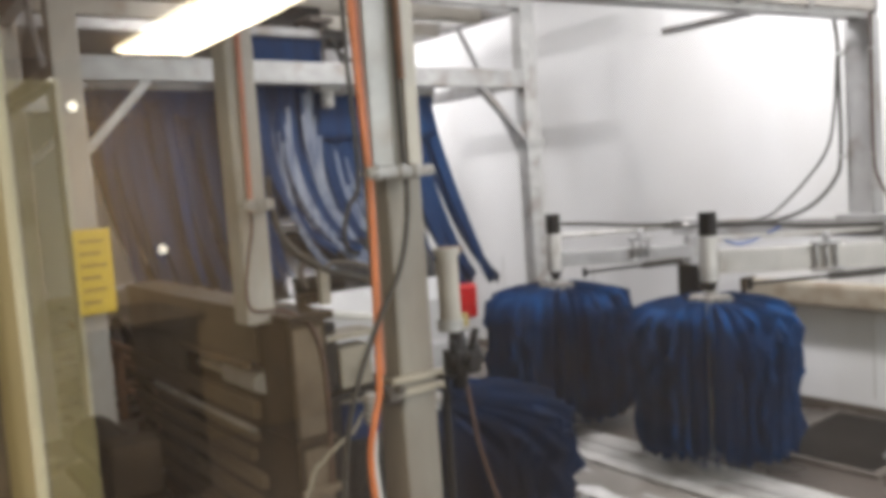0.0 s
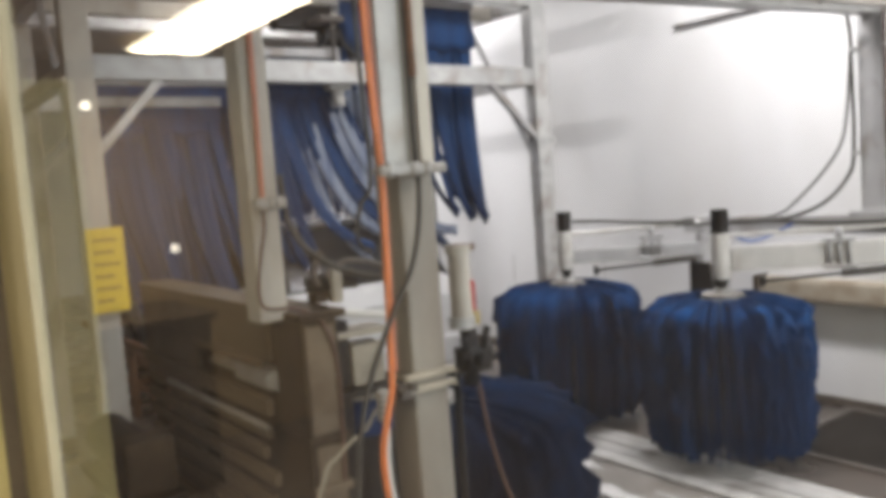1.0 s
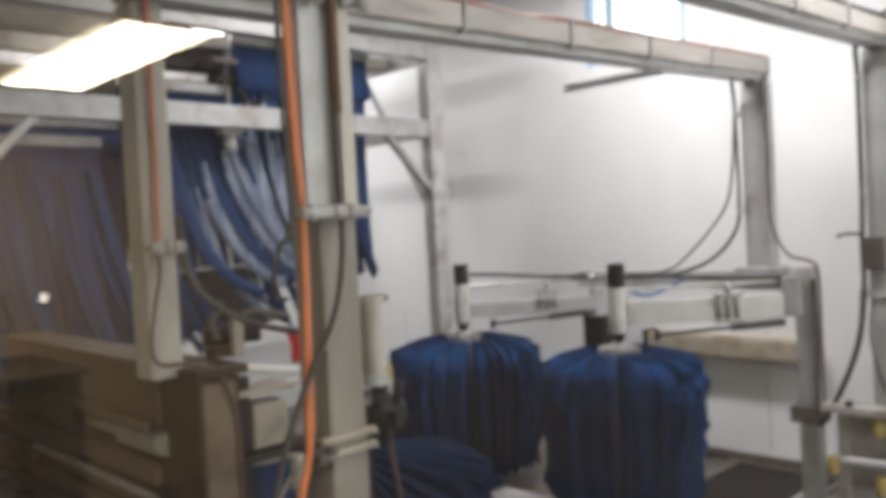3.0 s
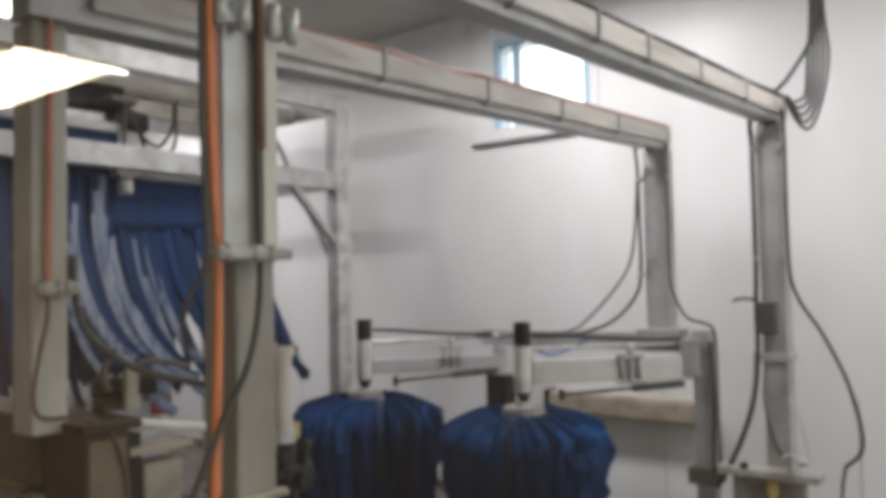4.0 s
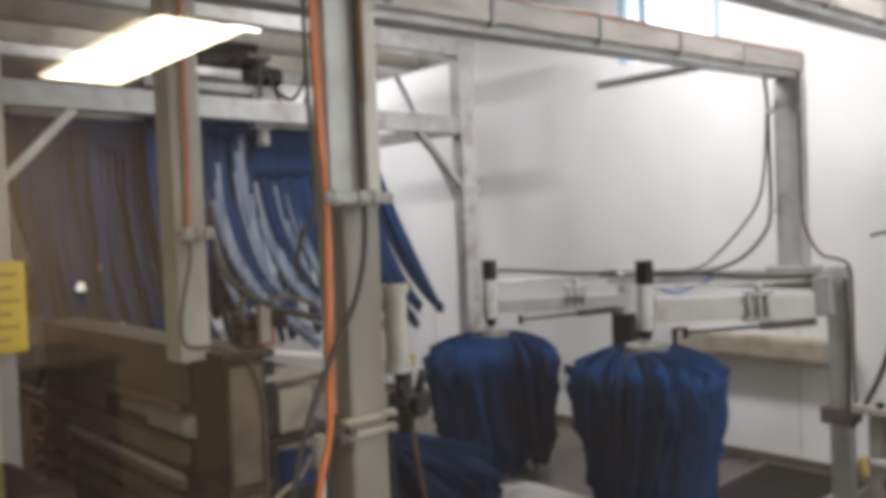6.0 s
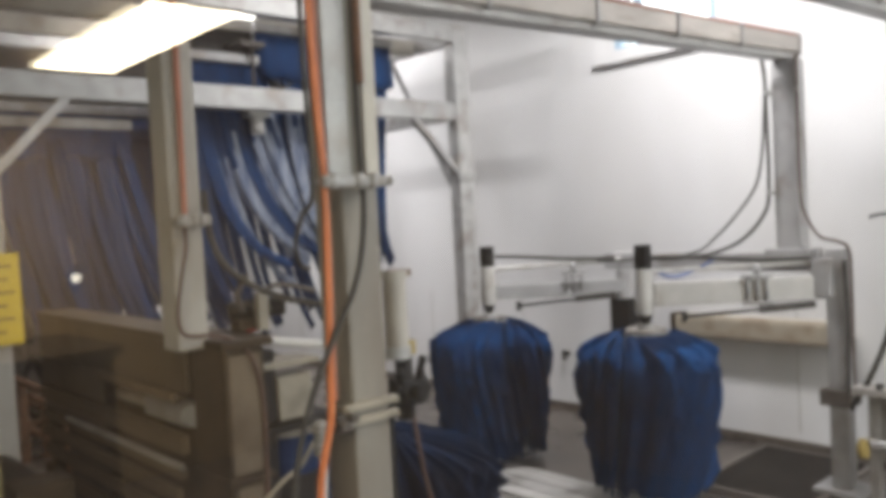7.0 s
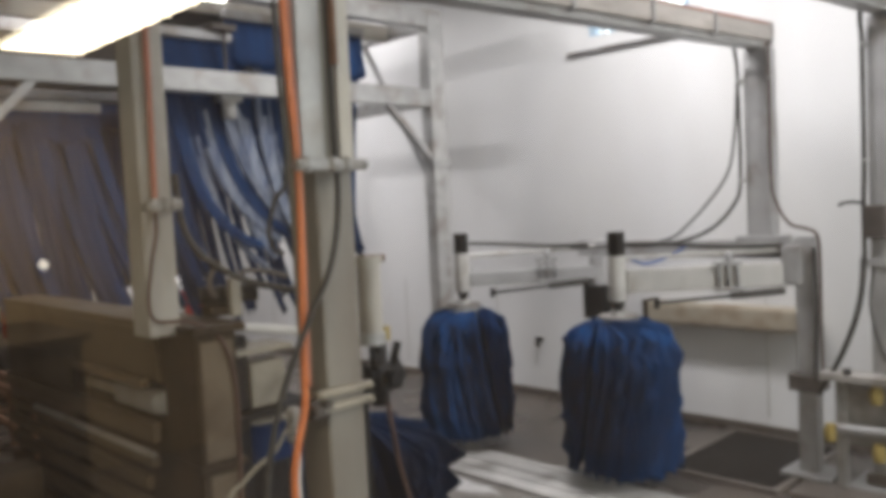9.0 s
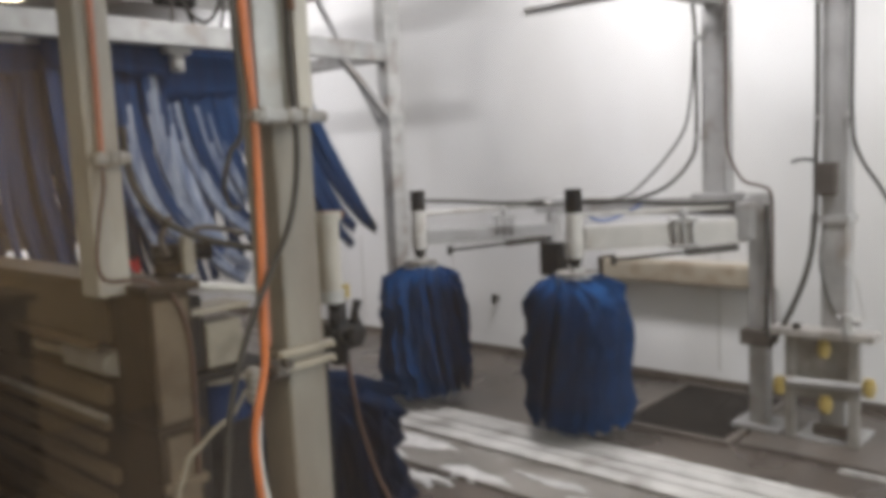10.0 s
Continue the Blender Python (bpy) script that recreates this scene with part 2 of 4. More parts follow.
def smooth_path(pts, per=8):
    pts = [Vector(p) for p in pts]
    out = []
    for i in range(len(pts) - 1):
        p0, p1, p2, p3 = pts[max(i - 1, 0)], pts[i], pts[i + 1], pts[min(i + 2, len(pts) - 1)]
        for k in range(per):
            t = k / per
            out.append(0.5 * (2 * p1 + (p2 - p0) * t + (2 * p0 - 5 * p1 + 4 * p2 - p3) * t * t + (3 * p1 - p0 - 3 * p2 + p3) * t ** 3))
    out.append(pts[-1])
    return out


def hose(bm, pts, r, per=8, seg=8):
    p = smooth_path(pts, per)
    rings = []
    n = None
    for i, c in enumerate(p):
        d = (p[min(i + 1, len(p) - 1)] - p[max(i - 1, 0)]).normalized()
        n = (d.orthogonal() if n is None else (n - d * n.dot(d))).normalized()
        b = d.cross(n)
        rings.append([bm.verts.new(c + (n * math.cos(a) + b * math.sin(a)) * r) for a in (2 * math.pi * k / seg for k in range(seg))])
    for q0, q1 in zip(rings, rings[1:]):
        for k in range(seg):
            bm.faces.new((q0[k], q0[(k + 1) % seg], q1[(k + 1) % seg], q1[k]))
    bm.faces.new(rings[0][::-1])
    bm.faces.new(rings[-1])


def mesh_of(name, bm, mat):
    me = bpy.data.meshes.new(name)
    bmesh.ops.recalc_face_normals(bm, faces=bm.faces[:])
    for f in bm.faces:
        f.smooth = len(bm.faces) > 60 and len(f.verts) == 4 and f.calc_area() < 0.004
    bm.to_mesh(me)
    bm.free()
    me.materials.append(mat)
    return me


def part(name, bm, mat, parent=None, label=""):
    ob = new(name, mesh_of(name, bm, mat))
    ob.parent = parent
    return tagged(ob, label)


def thing(name, label, category, at=(0, 0, 0), group="", kind=""):
    ob = new(name)
    ob.empty_display_size = 0.1
    ob.matrix_basis = pose(*at)
    return tagged(ob, label, category, group, kind)


def simple(fn, *args, **kw):
    bm = bmesh.new()
    fn(bm, *args, **kw)
    return bm


def boxes(*rows, bevel=0.0):
    bm = bmesh.new()
    for r in rows:
        box(bm, *r, bevel=bevel)
    return bm


def structure(name, bm, mat, label, category):
    return tagged(part(name, bm, mat), label, category, kind="structure")


# ---- the large structure ----
WALL, GL = 5.65, 0.70
Y0, Y1 = -4.0, 17.0
floor = structure("floor", boxes((GL - 0.06, Y0, -0.2, WALL + 0.2, Y1, 0.0)), WET_FLOOR, "wet dark brown concrete floor of the wash tunnel", "floor")
# far wall with its high window opening
WY0, WY1, WZ0, WZ1 = 3.31, 4.10, 2.85, 3.50
wall_far = structure("wall_far", boxes((WALL, Y0, 0, WALL + 0.2, WY0, CEIL), (WALL, WY1, 0, WALL + 0.2, Y1, CEIL), (WALL, WY0, 0, WALL + 0.2, WY1, WZ0), (WALL, WY0, WZ1, WALL + 0.2, WY1, CEIL)), WHITE_WALL, "white smooth panelled wall of the wash tunnel", "wall")
wall_end = structure("wall_end", boxes((GL, Y1, 0, WALL + 0.2, Y1 + 0.2, CEIL)), WHITE_WALL, "white wall that ends the wash tunnel", "wall")
ceiling = structure("ceiling", boxes((GL - 0.1, Y0, CEIL, WALL + 0.2, Y1 + 0.2, CEIL + 0.15)), CEILING, "grey painted ceiling over the wash tunnel", "ceiling")
# near wall with the viewing window
VY0, VY1, VZ0, VZ1 = -0.7, 2.32, 0.62, 2.44
wall_near = structure("wall_near", boxes((GL - 0.06, Y0, 0, GL + 0.06, VY0, CEIL), (GL - 0.06, VY1 + 0.40, 0, GL + 0.006, Y1, CEIL), (GL - 0.06, VY0, 0, GL + 0.06, VY1 + 0.40, VZ0), (GL - 0.06, VY0, VZ1, GL + 0.06, VY1 + 0.40, CEIL)), NEAR_WALL, "stained block wall with the viewing window into the tunnel", "wall")
view_window = thing("window_1", "large fixed viewing window with clear glass in a cream frame", "window", kind="structure")
pane = part("glass_pane", boxes((GL - 0.003, VY0 + 0.04, VZ0 + 0.04, GL + 0.003, VY1, VZ1 - 0.04)), GLASS, view_window, "clear reflecting glass pane")
pane.visible_shadow = False
pane.data.materials.append(CLEAR_BACK)
for f in pane.data.polygons:
    f.material_index = 0 if f.normal.x < -0.5 else 1
part("jamb", boxes((GL - 0.02, VY1, VZ0, GL + 0.006, VY1 + 0.40, VZ1), bevel=0.003), JAMB, view_window, "cream painted window jamb")
part("jamb", boxes((GL - 0.05, VY0, VZ0, GL + 0.05, VY0 + 0.04, VZ1)), JAMB, view_window)
part("sill", boxes((GL - 0.05, VY0 + 0.04, VZ0, GL + 0.05, VY1, VZ0 + 0.04)), JAMB, view_window)
part("head", boxes((GL - 0.05, VY0 + 0.04, VZ1 - 0.04, GL + 0.05, VY1, VZ1)), JAMB, view_window)

high_window = thing("window_2", "small bright window high in the white wall with a pale blue frame", "window", kind="structure")
fx = WALL - 0.012
part("frame", boxes((fx, WY0 - 0.03, WZ0, WALL + 0.05, WY0 + 0.02, WZ1), (fx, WY1 - 0.03, WZ0, WALL + 0.05, WY1 + 0.02, WZ1), (fx, WY0 - 0.03, WZ1, WALL + 0.05, WY1 + 0.02, WZ1 + 0.05)), TEAL, high_window, "pale blue window frame")
part("casing", boxes((WALL - 0.02, WY0 - 0.10, 2.74, WALL, WY0 - 0.03, CEIL), (WALL - 0.02, WY1 + 0.02, 2.74, WALL, WY1 + 0.22, CEIL), (WALL - 0.02, WY0 - 0.03, 2.76, WALL, WY1 + 0.02, WZ0)), WHITE_WALL, high_window, "white flat casing board")
part("sill", boxes((WALL - 0.05, WY0 - 0.10, 2.735, WALL, WY1 + 0.22, 2.755)), GREY_PAINT, high_window, "thin grey sill")
part("mullion", boxes((WALL + 0.02, WY1 - 0.20, WZ0, WALL + 0.05, WY1 - 0.14, WZ1)), TEAL, high_window)
part("pane", boxes((WALL + 0.06, WY0 + 0.02, WZ0, WALL + 0.066, WY1 - 0.03, WZ1)), GLASS, high_window).visible_shadow = False
tagged(part("backdrop", boxes((7.4, 1.5, 1.0, 7.42, 7.0, 6.5)), SKY_GLOW), "bright daylight beyond the high window", "backdrop", kind="structure")

# joints and battens of the wall panels
for jy in (-2.0, -0.8, 0.4, 1.6, 2.80, 4.0, 5.2, 6.4, 7.6, 8.8, 10.0, 11.2, 12.4):
    tagged(part("trim", boxes((WALL - 0.004, jy - 0.006, 0.10, WALL, jy + 0.006, 0.92)), JOINT), "thin vertical joint between wall panels", "trim", kind="structure")
tagged(part("baseboard", boxes((WALL - 0.03, Y0, 0.0, WALL, Y1, 0.045)), PAD), "low wet kerb at the foot of the wall", "baseboard", kind="structure")

# ---- the room of the viewer, seen only as reflections ----
RX, RYa, RYb, RC = -3.2, -2.2, 5.8, 2.62
structure("room_floor", boxes((RX, RYa, -0.2, GL - 0.06, RYb, -0.004)), ROOM_FLOOR, "brown floor of the viewing room", "floor")
structure("room_ceiling", boxes((RX, RYa, RC, GL - 0.06, RYb, RC + 0.1)), ROOM_WALL, "beige ceiling of the viewing room", "ceiling")
structure("wall_room_end", boxes((RX, RYb, 0, GL - 0.06, RYb + 0.15, RC)), ROOM_WALL, "beige end wall of the viewing room", "wall")
structure("wall_room_start", boxes((RX, RYa - 0.15, 0, GL - 0.06, RYa, RC)), ROOM_WALL, "beige wall of the viewing room", "wall")
structure("wall_room_back", boxes((RX - 0.15, RYa, 0, RX, RYb, RC)), ROOM_WALL, "beige back wall of the viewing room", "wall")
structure("pilaster", boxes((0.485, 2.72, 0, GL - 0.06, 3.0, 2.05), bevel=0.005), GREEN_WALL, "olive green painted boxed pilaster beside the viewing window", "pilaster")
# the first fixture shows in the glass; the second is added for the fill
for lx, ly in ((-0.58, 4.48), (-0.4, 0.2)):
    lamp = thing("room_lamp_and_fill", "long lit fluorescent ceiling light with a warm diffuser; the one over the viewer is added fill", "ceiling light", group="viewing room lights")
    part("housing", boxes((lx - 0.20, ly - 0.68, RC - 0.03, lx + 0.20, ly + 0.68, RC)), WHITE_PAINT, lamp)
    part("diffuser", boxes((lx - 0.22, ly - 0.70, RC - 0.045, lx + 0.22, ly + 0.70, RC - 0.03)), ROOM_GLOW, lamp, "glowing warm diffuser")
for sx, sz, r in ((-0.71, 1.38, 0.03), (-0.13, 2.46, 0.036), (-0.01, 2.37, 0.034), (-0.24, 2.33, 0.03)):
    spot = thing("wall_spotlight", "small lit spotlight on the end wall of the viewing room", "spotlight", group="room spotlights")
    part("housing", simple(rod, (sx, RYb, sz), (sx, RYb - 0.05, sz), r * 1.15, seg=16), DARK, spot)
    part("bulb", simple(rod, (sx, RYb - 0.05, sz), (sx, RYb - 0.06, sz), r, seg=16), SPOT_GLOW, spot, "glowing round bulb")
counter = thing("counter", "dark brown wooden counter in the viewing room", "counter")
part("body", boxes((-0.6, 4.9, 0.0, 0.55, 5.75, 1.0), bevel=0.01), ROOM_DARK, counter)
part("top", boxes((-0.64, 4.86, 1.0, 0.58, 5.78, 1.04), bevel=0.008), ROOM_DARK, counter)

# ---- the track in the floor ----
track = thing("conveyor_track", "white slotted steel conveyor track set in the wet floor", "conveyor")
for x0, x1, z in ((3.750, 3.866, 0.030), (3.884, 3.986, 0.027), (4.004, 4.118, 0.026), (4.134, 4.186, 0.022)):
    part("track_plate", boxes((x0, Y0, 0.0, x1, Y1, z), bevel=0.005), RAIL, track)
part("track_gap", boxes((3.73, Y0, 0.0, 4.20, Y1, 0.008)), TRACK_GAP, track, "dark gaps between the plates")
tagged(part("kerb_strip", boxes((3.36, Y0, 0.0, 3.728, Y1, 0.018), bevel=0.006), KERB), "worn pale concrete strip beside the track", "kerb", kind="structure")
grate = thing("floor_grate", "dark steel drain grate sunk in the wet concrete", "grate")
part("frame", boxes((4.56, 2.28, 0.0, 4.60, 3.0, 0.02), (5.5, 2.28, 0.0, 5.54, 3.0, 0.02), (4.60, 2.96, 0.0, 5.5, 3.0, 0.02), (4.60, 2.28, 0.0, 5.5, 2.32, 0.02)), PAD, grate)
part("pit", boxes((4.60, 2.32, 0.0, 5.5, 2.96, 0.005)), GRATE, grate)
for i in range(20):
    part("slat", boxes((4.63 + i * 0.044, 2.33, 0.005, 4.645 + i * 0.044, 2.95, 0.017)), GRATE, grate)
pad = tagged(part("concrete_pad", boxes((4.6, 1.2, 0.0, 5.3, 2.24, 0.02), bevel=0.006), PAD), "worn wet concrete pad beneath the brush stand", "pad")


def foam_patch(cx, cy, rx, ry):
    bm = bmesh.new()
    rim = []
    n = 44
    for k in range(n):
        a = 2 * math.pi * k / n
        f = 0.72 + 0.5 * noise.noise((cx * 3 + math.cos(a) * 1.3, cy * 3 + math.sin(a) * 1.3, 0.0)) + 0.3 * noise.noise((cx * 9 + math.cos(a) * 4.1, cy * 9 + math.sin(a) * 4.1, 2.0))
        rim.append((cx + rx * f * math.cos(a), cy + ry * f * math.sin(a)))
    lo = [bm.verts.new((x, y, 0.002)) for x, y in rim]
    hi = [bm.verts.new((cx + (x - cx) * 0.86, cy + (y - cy) * 0.86, 0.023)) for x, y in rim]
    for k in range(n):
        bm.faces.new((lo[k], lo[(k + 1) % n], hi[(k + 1) % n], hi[k]))
    bm.faces.new(hi)
    tagged(part("foam_patch", bm, FOAM), "patch of white soap foam on the wet floor", "foam", "foam on the floor")


for cx, cy, rx, ry in ((3.60, 3.75, 0.11, 0.52), (3.42, 3.15, 0.09, 0.34), (3.56, 2.75, 0.06, 0.30), (3.46, 2.45, 0.05, 0.16), (3.40, 3.75, 0.07, 0.26), (3.24, 3.35, 0.07, 0.22), (3.58, 2.15, 0.04, 0.16), (4.52, 1.62, 0.022, 0.13)):
    foam_patch(cx, cy, rx, ry)

# ---- the two gantry arches ----
def clamp(parent, x, y, z, w, d, h=0.03, mat=None, saddles=True):
    """A clamp bar across the front of a post with bolts and hose saddles."""
    bm = boxes((x - 0.012, y - 0.024, z, x + w, y - 0.006, z + h), bevel=0.003)
    for bx in (x - 0.004, x + w - 0.010):
        rod(bm, (bx, y - 0.034, z + h / 2), (bx, y + 0.03, z + h / 2), 0.005, seg=6)
    if saddles:
        for cx in (x + 0.05 * w, x + 0.45 * w, x + 0.68 * w):
            rod(bm, (cx, y - 0.022, z - 0.004), (cx, y - 0.022, z + h + 0.004), 0.010, seg=10)
    part("clamp", bm, mat or GALV, parent, "bolted steel hose clamp")


def clip(parent, x, y, z):
    bm = boxes((x - 0.03, y - 0.018, z - 0.012, x + 0.01, y + 0.018, z + 0.012), bevel=0.003)
    rod(bm, (x - 0.045, y, z), (x - 0.03, y, z), 0.008, seg=6)
    part("cable_clip", bm, GALV, parent)


gantry_b = thing("gantry_arch", "grey galvanised steel wash gantry arch with orange hoses and cable covers", "gantry", group="gantry arches")
# the post carries its shade in the colour; the covers higher up stay lighter
part("near_post", boxes((1.382, 1.84, 0.0, 1.478, 1.945, 2.44), bevel=0.007), SHADED_POST, gantry_b, "pale dirty square steel post, its paint darkened for shade")
part("base_plate", boxes((1.36, 1.78, 0.0, 1.54, 1.98, 0.015), bevel=0.003), GALV, gantry_b)
part("cable_cover", boxes((1.336, 1.815, 1.735, 1.396, 1.86, 2.40), bevel=0.006), GALV, gantry_b, "light grey cable cover on the post")
part("cable_cover", boxes((1.430, 1.812, 1.735, 1.466, 1.838, 2.40), bevel=0.004), CREAM_PAINT, gantry_b)
clamp(gantry_b, 1.315, 1.805, 1.715, 0.16, 0.08, 0.024, GREY_PAINT)
for zc in (1.243, 1.212):
    clamp(gantry_b, 1.36, 1.848, zc, 0.132, 0.08, 0.016, GRIMY_BOX, False)
bm = boxes((1.325, 1.822, 1.205, 1.372, 1.862, 1.245), bevel=0.006)
rod(bm, (1.335, 1.80, 1.225), (1.335, 1.83, 1.225), 0.012, seg=6)
rod(bm, (1.358, 1.80, 1.236), (1.358, 1.83, 1.236), 0.009, seg=6)
part("clamp", bm, IRON, gantry_b, "greasy bolted hose clamp")
bm = boxes((1.30, 1.80, 2.20, 1.50, 1.84, 2.235), bevel=0.004)
for bx in (1.315, 1.37, 1.44, 1.488):
    rod(bm, (bx, 1.79, 2.18), (bx, 1.79, 2.27), 0.012, seg=8)
part("clamp", bm, GALV, gantry_b, "bolted steel hose clamp")
part("orange_hose", simple(hose, [(1.296, 1.80, 2.42), (1.298, 1.80, 2.05), (1.305, 1.80, 1.85), (1.312, 1.80, 1.70), (1.307, 1.80, 1.5), (1.300, 1.80, 1.35), (1.296, 1.80, 1.25), (1.274, 1.80, 1.17), (1.261, 1.80, 1.10), (1.266, 1.80, 1.0), (1.28, 1.80, 0.88), (1.30, 1.79, 0.75), (1.33, 1.78, 0.4), (1.34, 1.78, 0.015)], 0.0076), ORANGE, gantry_b, "bright orange pneumatic hose")
part("orange_hose", simple(hose, [(1.318, 1.815, 2.42), (1.320, 1.815, 2.0), (1.326, 1.815, 1.7), (1.322, 1.815, 1.45), (1.318, 1.815, 1.28)], 0.006), ROSE, gantry_b, "thin faded red hose")
part("cable", simple(hose, [(1.404, 1.80, 2.42), (1.403, 1.80, 2.1), (1.404, 1.80, 1.8), (1.408, 1.80, 1.68), (1.392, 1.795, 1.58), (1.361, 1.79, 1.50), (1.31, 1.785, 1.425), (1.24, 1.78, 1.30), (1.20, 1.78, 1.18), (1.18, 1.78, 1.05), (1.16, 1.79, 0.8), (1.16, 1.8, 0.4), (1.17, 1.82, 0.015)], 0.0065), RUBBER, gantry_b, "thick black cable")
part("cable", simple(hose, [(1.279, 1.80, 2.42), (1.278, 1.80, 2.0), (1.285, 1.80, 1.72), (1.268, 1.82, 1.66), (1.262, 1.84, 1.60), (1.285, 1.86, 1.56), (1.33, 1.9, 1.55)], 0.005), RUBBER, gantry_b)
bm = bmesh.new()
for k in range(5):
    rod(bm, (1.302, 1.852, 1.166 + 0.014 * k), (1.302, 1.852, 1.176 + 0.014 * k), 0.017, 0.014, 14)
rod(bm, (1.302, 1.852, 1.16), (1.302, 1.852, 1.236), 0.010, seg=10)
part("bellows", bm, RACK_PAINT, gantry_b, "pale ribbed rubber bellows")
part("sheath", simple(hose, [(1.303, 1.852, 1.17), (1.306, 1.852, 1.13), (1.300, 1.850, 1.07), (1.305, 1.850, 1.0), (1.318, 1.848, 0.92), (1.33, 1.845, 0.8)], 0.008), WHITE_PAINT, gantry_b, "torn white hose sheath")
part("rusty_rod", simple(rod, (1.408, 1.79, 1.93), (1.408, 1.79, 2.3), 0.008, seg=8), RUST, gantry_b, "rusty conduit")
part("beam", boxes((1.38, 1.80, 2.44, 5.10, 1.90, 2.555), bevel=0.006), GALV, gantry_b, "horizontal steel beam")
xs = [1.5, 2.3, 2.82, 3.22, 3.75, 4.35, 5.0]
for a, b in zip(xs, xs[1:]):
    part("cable_cover", boxes((a + 0.008, 1.776, 2.475, b - 0.008, 1.80, 2.56), bevel=0.006), GRIMY, gantry_b, "grimy cream cable cover")
    part("bracket", boxes((b - 0.010, 1.768, 2.462, b + 0.010, 1.80, 2.575), bevel=0.004), GREY_PAINT, gantry_b)
for k, (dy, dz) in enumerate(((1.79, 2.572), (1.82, 2.575), (1.85, 2.572), (1.88, 2.57))):
    part("cable", simple(hose, [(1.4, dy, dz), (2.2, dy, dz + 0.012), (3.0, dy, dz), (3.75, dy + 0.01, dz + 0.015), (4.35, dy, dz + 0.004), (4.9, dy, dz + 0.012), (5.06, dy, dz)], 0.010 + 0.003 * (k % 2), 5), RUBBER if k != 2 else ROSE, gantry_b)
part("far_leg", boxes((4.93, 1.79, 0.0, 5.05, 1.92, 2.44), bevel=0.008), GREY_PAINT, gantry_b, "grey square steel leg")
part("base_plate", boxes((4.84, 1.70, 0.02, 5.14, 2.02, 0.04), bevel=0.003), GREY_PAINT, gantry_b)
part("gusset", boxes((4.90, 1.76, 0.04, 5.08, 1.95, 0.10), bevel=0.01), PAD, gantry_b)
part("collar", boxes((4.915, 1.775, 1.20, 5.065, 1.935, 1.24), bevel=0.004), GREY_PAINT, gantry_b)
part("junction_box", boxes((4.87, 1.83, 1.35, 4.93, 1.93, 1.52), bevel=0.008), IRON, gantry_b, "small dark junction box")
part("hook", simple(hose, [(4.92, 1.95, 1.53), (4.91, 2.0, 1.54), (4.9, 2.05, 1.53), (4.9, 2.06, 1.52)], 0.008), DARK, gantry_b)
for z in (2.30, 1.755):
    clip(gantry_b, 4.94, 1.93, z)
    clip(gantry_b, 4.94, 1.78, z)
part("cable", simple(hose, [(4.85, 1.92, 2.50), (4.90, 1.935, 2.40), (4.915, 1.935, 2.3), (4.915, 1.935, 1.76), (4.91, 1.94, 1.5), (4.905, 1.94, 1.2), (4.88, 1.97, 0.95), (4.86, 2.05, 0.72), (4.86, 2.14, 0.56), (4.88, 2.17, 0.5)], 0.014), RUBBER, gantry_b, "thick black cable")
part("cable", simple(hose, [(4.90, 1.945, 1.25), (4.88, 1.955, 1.05), (4.85, 2.0, 0.85), (4.85, 2.1, 0.62), (4.87, 2.16, 0.52)], 0.012), RUBBER, gantry_b)
part("cable", simple(hose, [(4.90, 1.77, 2.5), (4.915, 1.765, 2.35), (4.915, 1.765, 1.75), (4.92, 1.73, 1.55), (4.93, 1.62, 1.36), (4.93, 1.51, 1.12), (4.93, 1.45, 0.87), (4.93, 1.46, 0.75), (4.93, 1.53, 0.68)], 0.010), RUBBER, gantry_b)
part("cable", simple(hose, [(4.93, 1.53, 0.68), (4.93, 1.55, 0.55), (4.93, 1.55, 0.35), (4.93, 1.53, 0.1), (4.93, 1.55, 0.02)], 0.009), RUBBER, gantry_b)
part("cable", simple(hose, [(4.92, 1.90, 1.2), (4.915, 1.92, 1.0), (4.92, 1.88, 0.8), (4.93, 1.84, 0.7)], 0.005), RUBBER, gantry_b)
part("cable", simple(hose, [(4.92, 1.80, 1.0), (4.92, 1.74, 0.9), (4.92, 1.72, 0.8), (4.93, 1.70, 0.7)], 0.004), GALV, gantry_b)

loops = thing("hanging_cable_bundle", "loops of black cable hanging from the ceiling to the gantry", "cables")
for k in range(5):
    o = 0.026 * k
    part("cable", simple(hose, [(5.0, 1.77, 2.58), (4.97 + 0.015 * k, 1.725 + o * 0.2, 2.46 + 0.022 * k), (5.0, 1.66 + o * 0.4, 2.385 + 0.04 * k), (5.0 + 0.012 * k, 1.595 + o * 0.8, 2.51 + 0.02 * k), (5.01, 1.55 + o, 2.76), (5.02, 1.57 + o * 0.6, 3.05), (5.05, 1.59 + o * 0.3, CEIL)], 0.009), RUBBER, loops)
part("cable", simple(hose, [(4.95, 1.82, 2.6), (4.97, 1.74, 2.68), (5.0, 1.62, 2.9), (5.02, 1.56, 3.3), (5.04, 1.56, CEIL)], 0.011), RUBBER, loops)

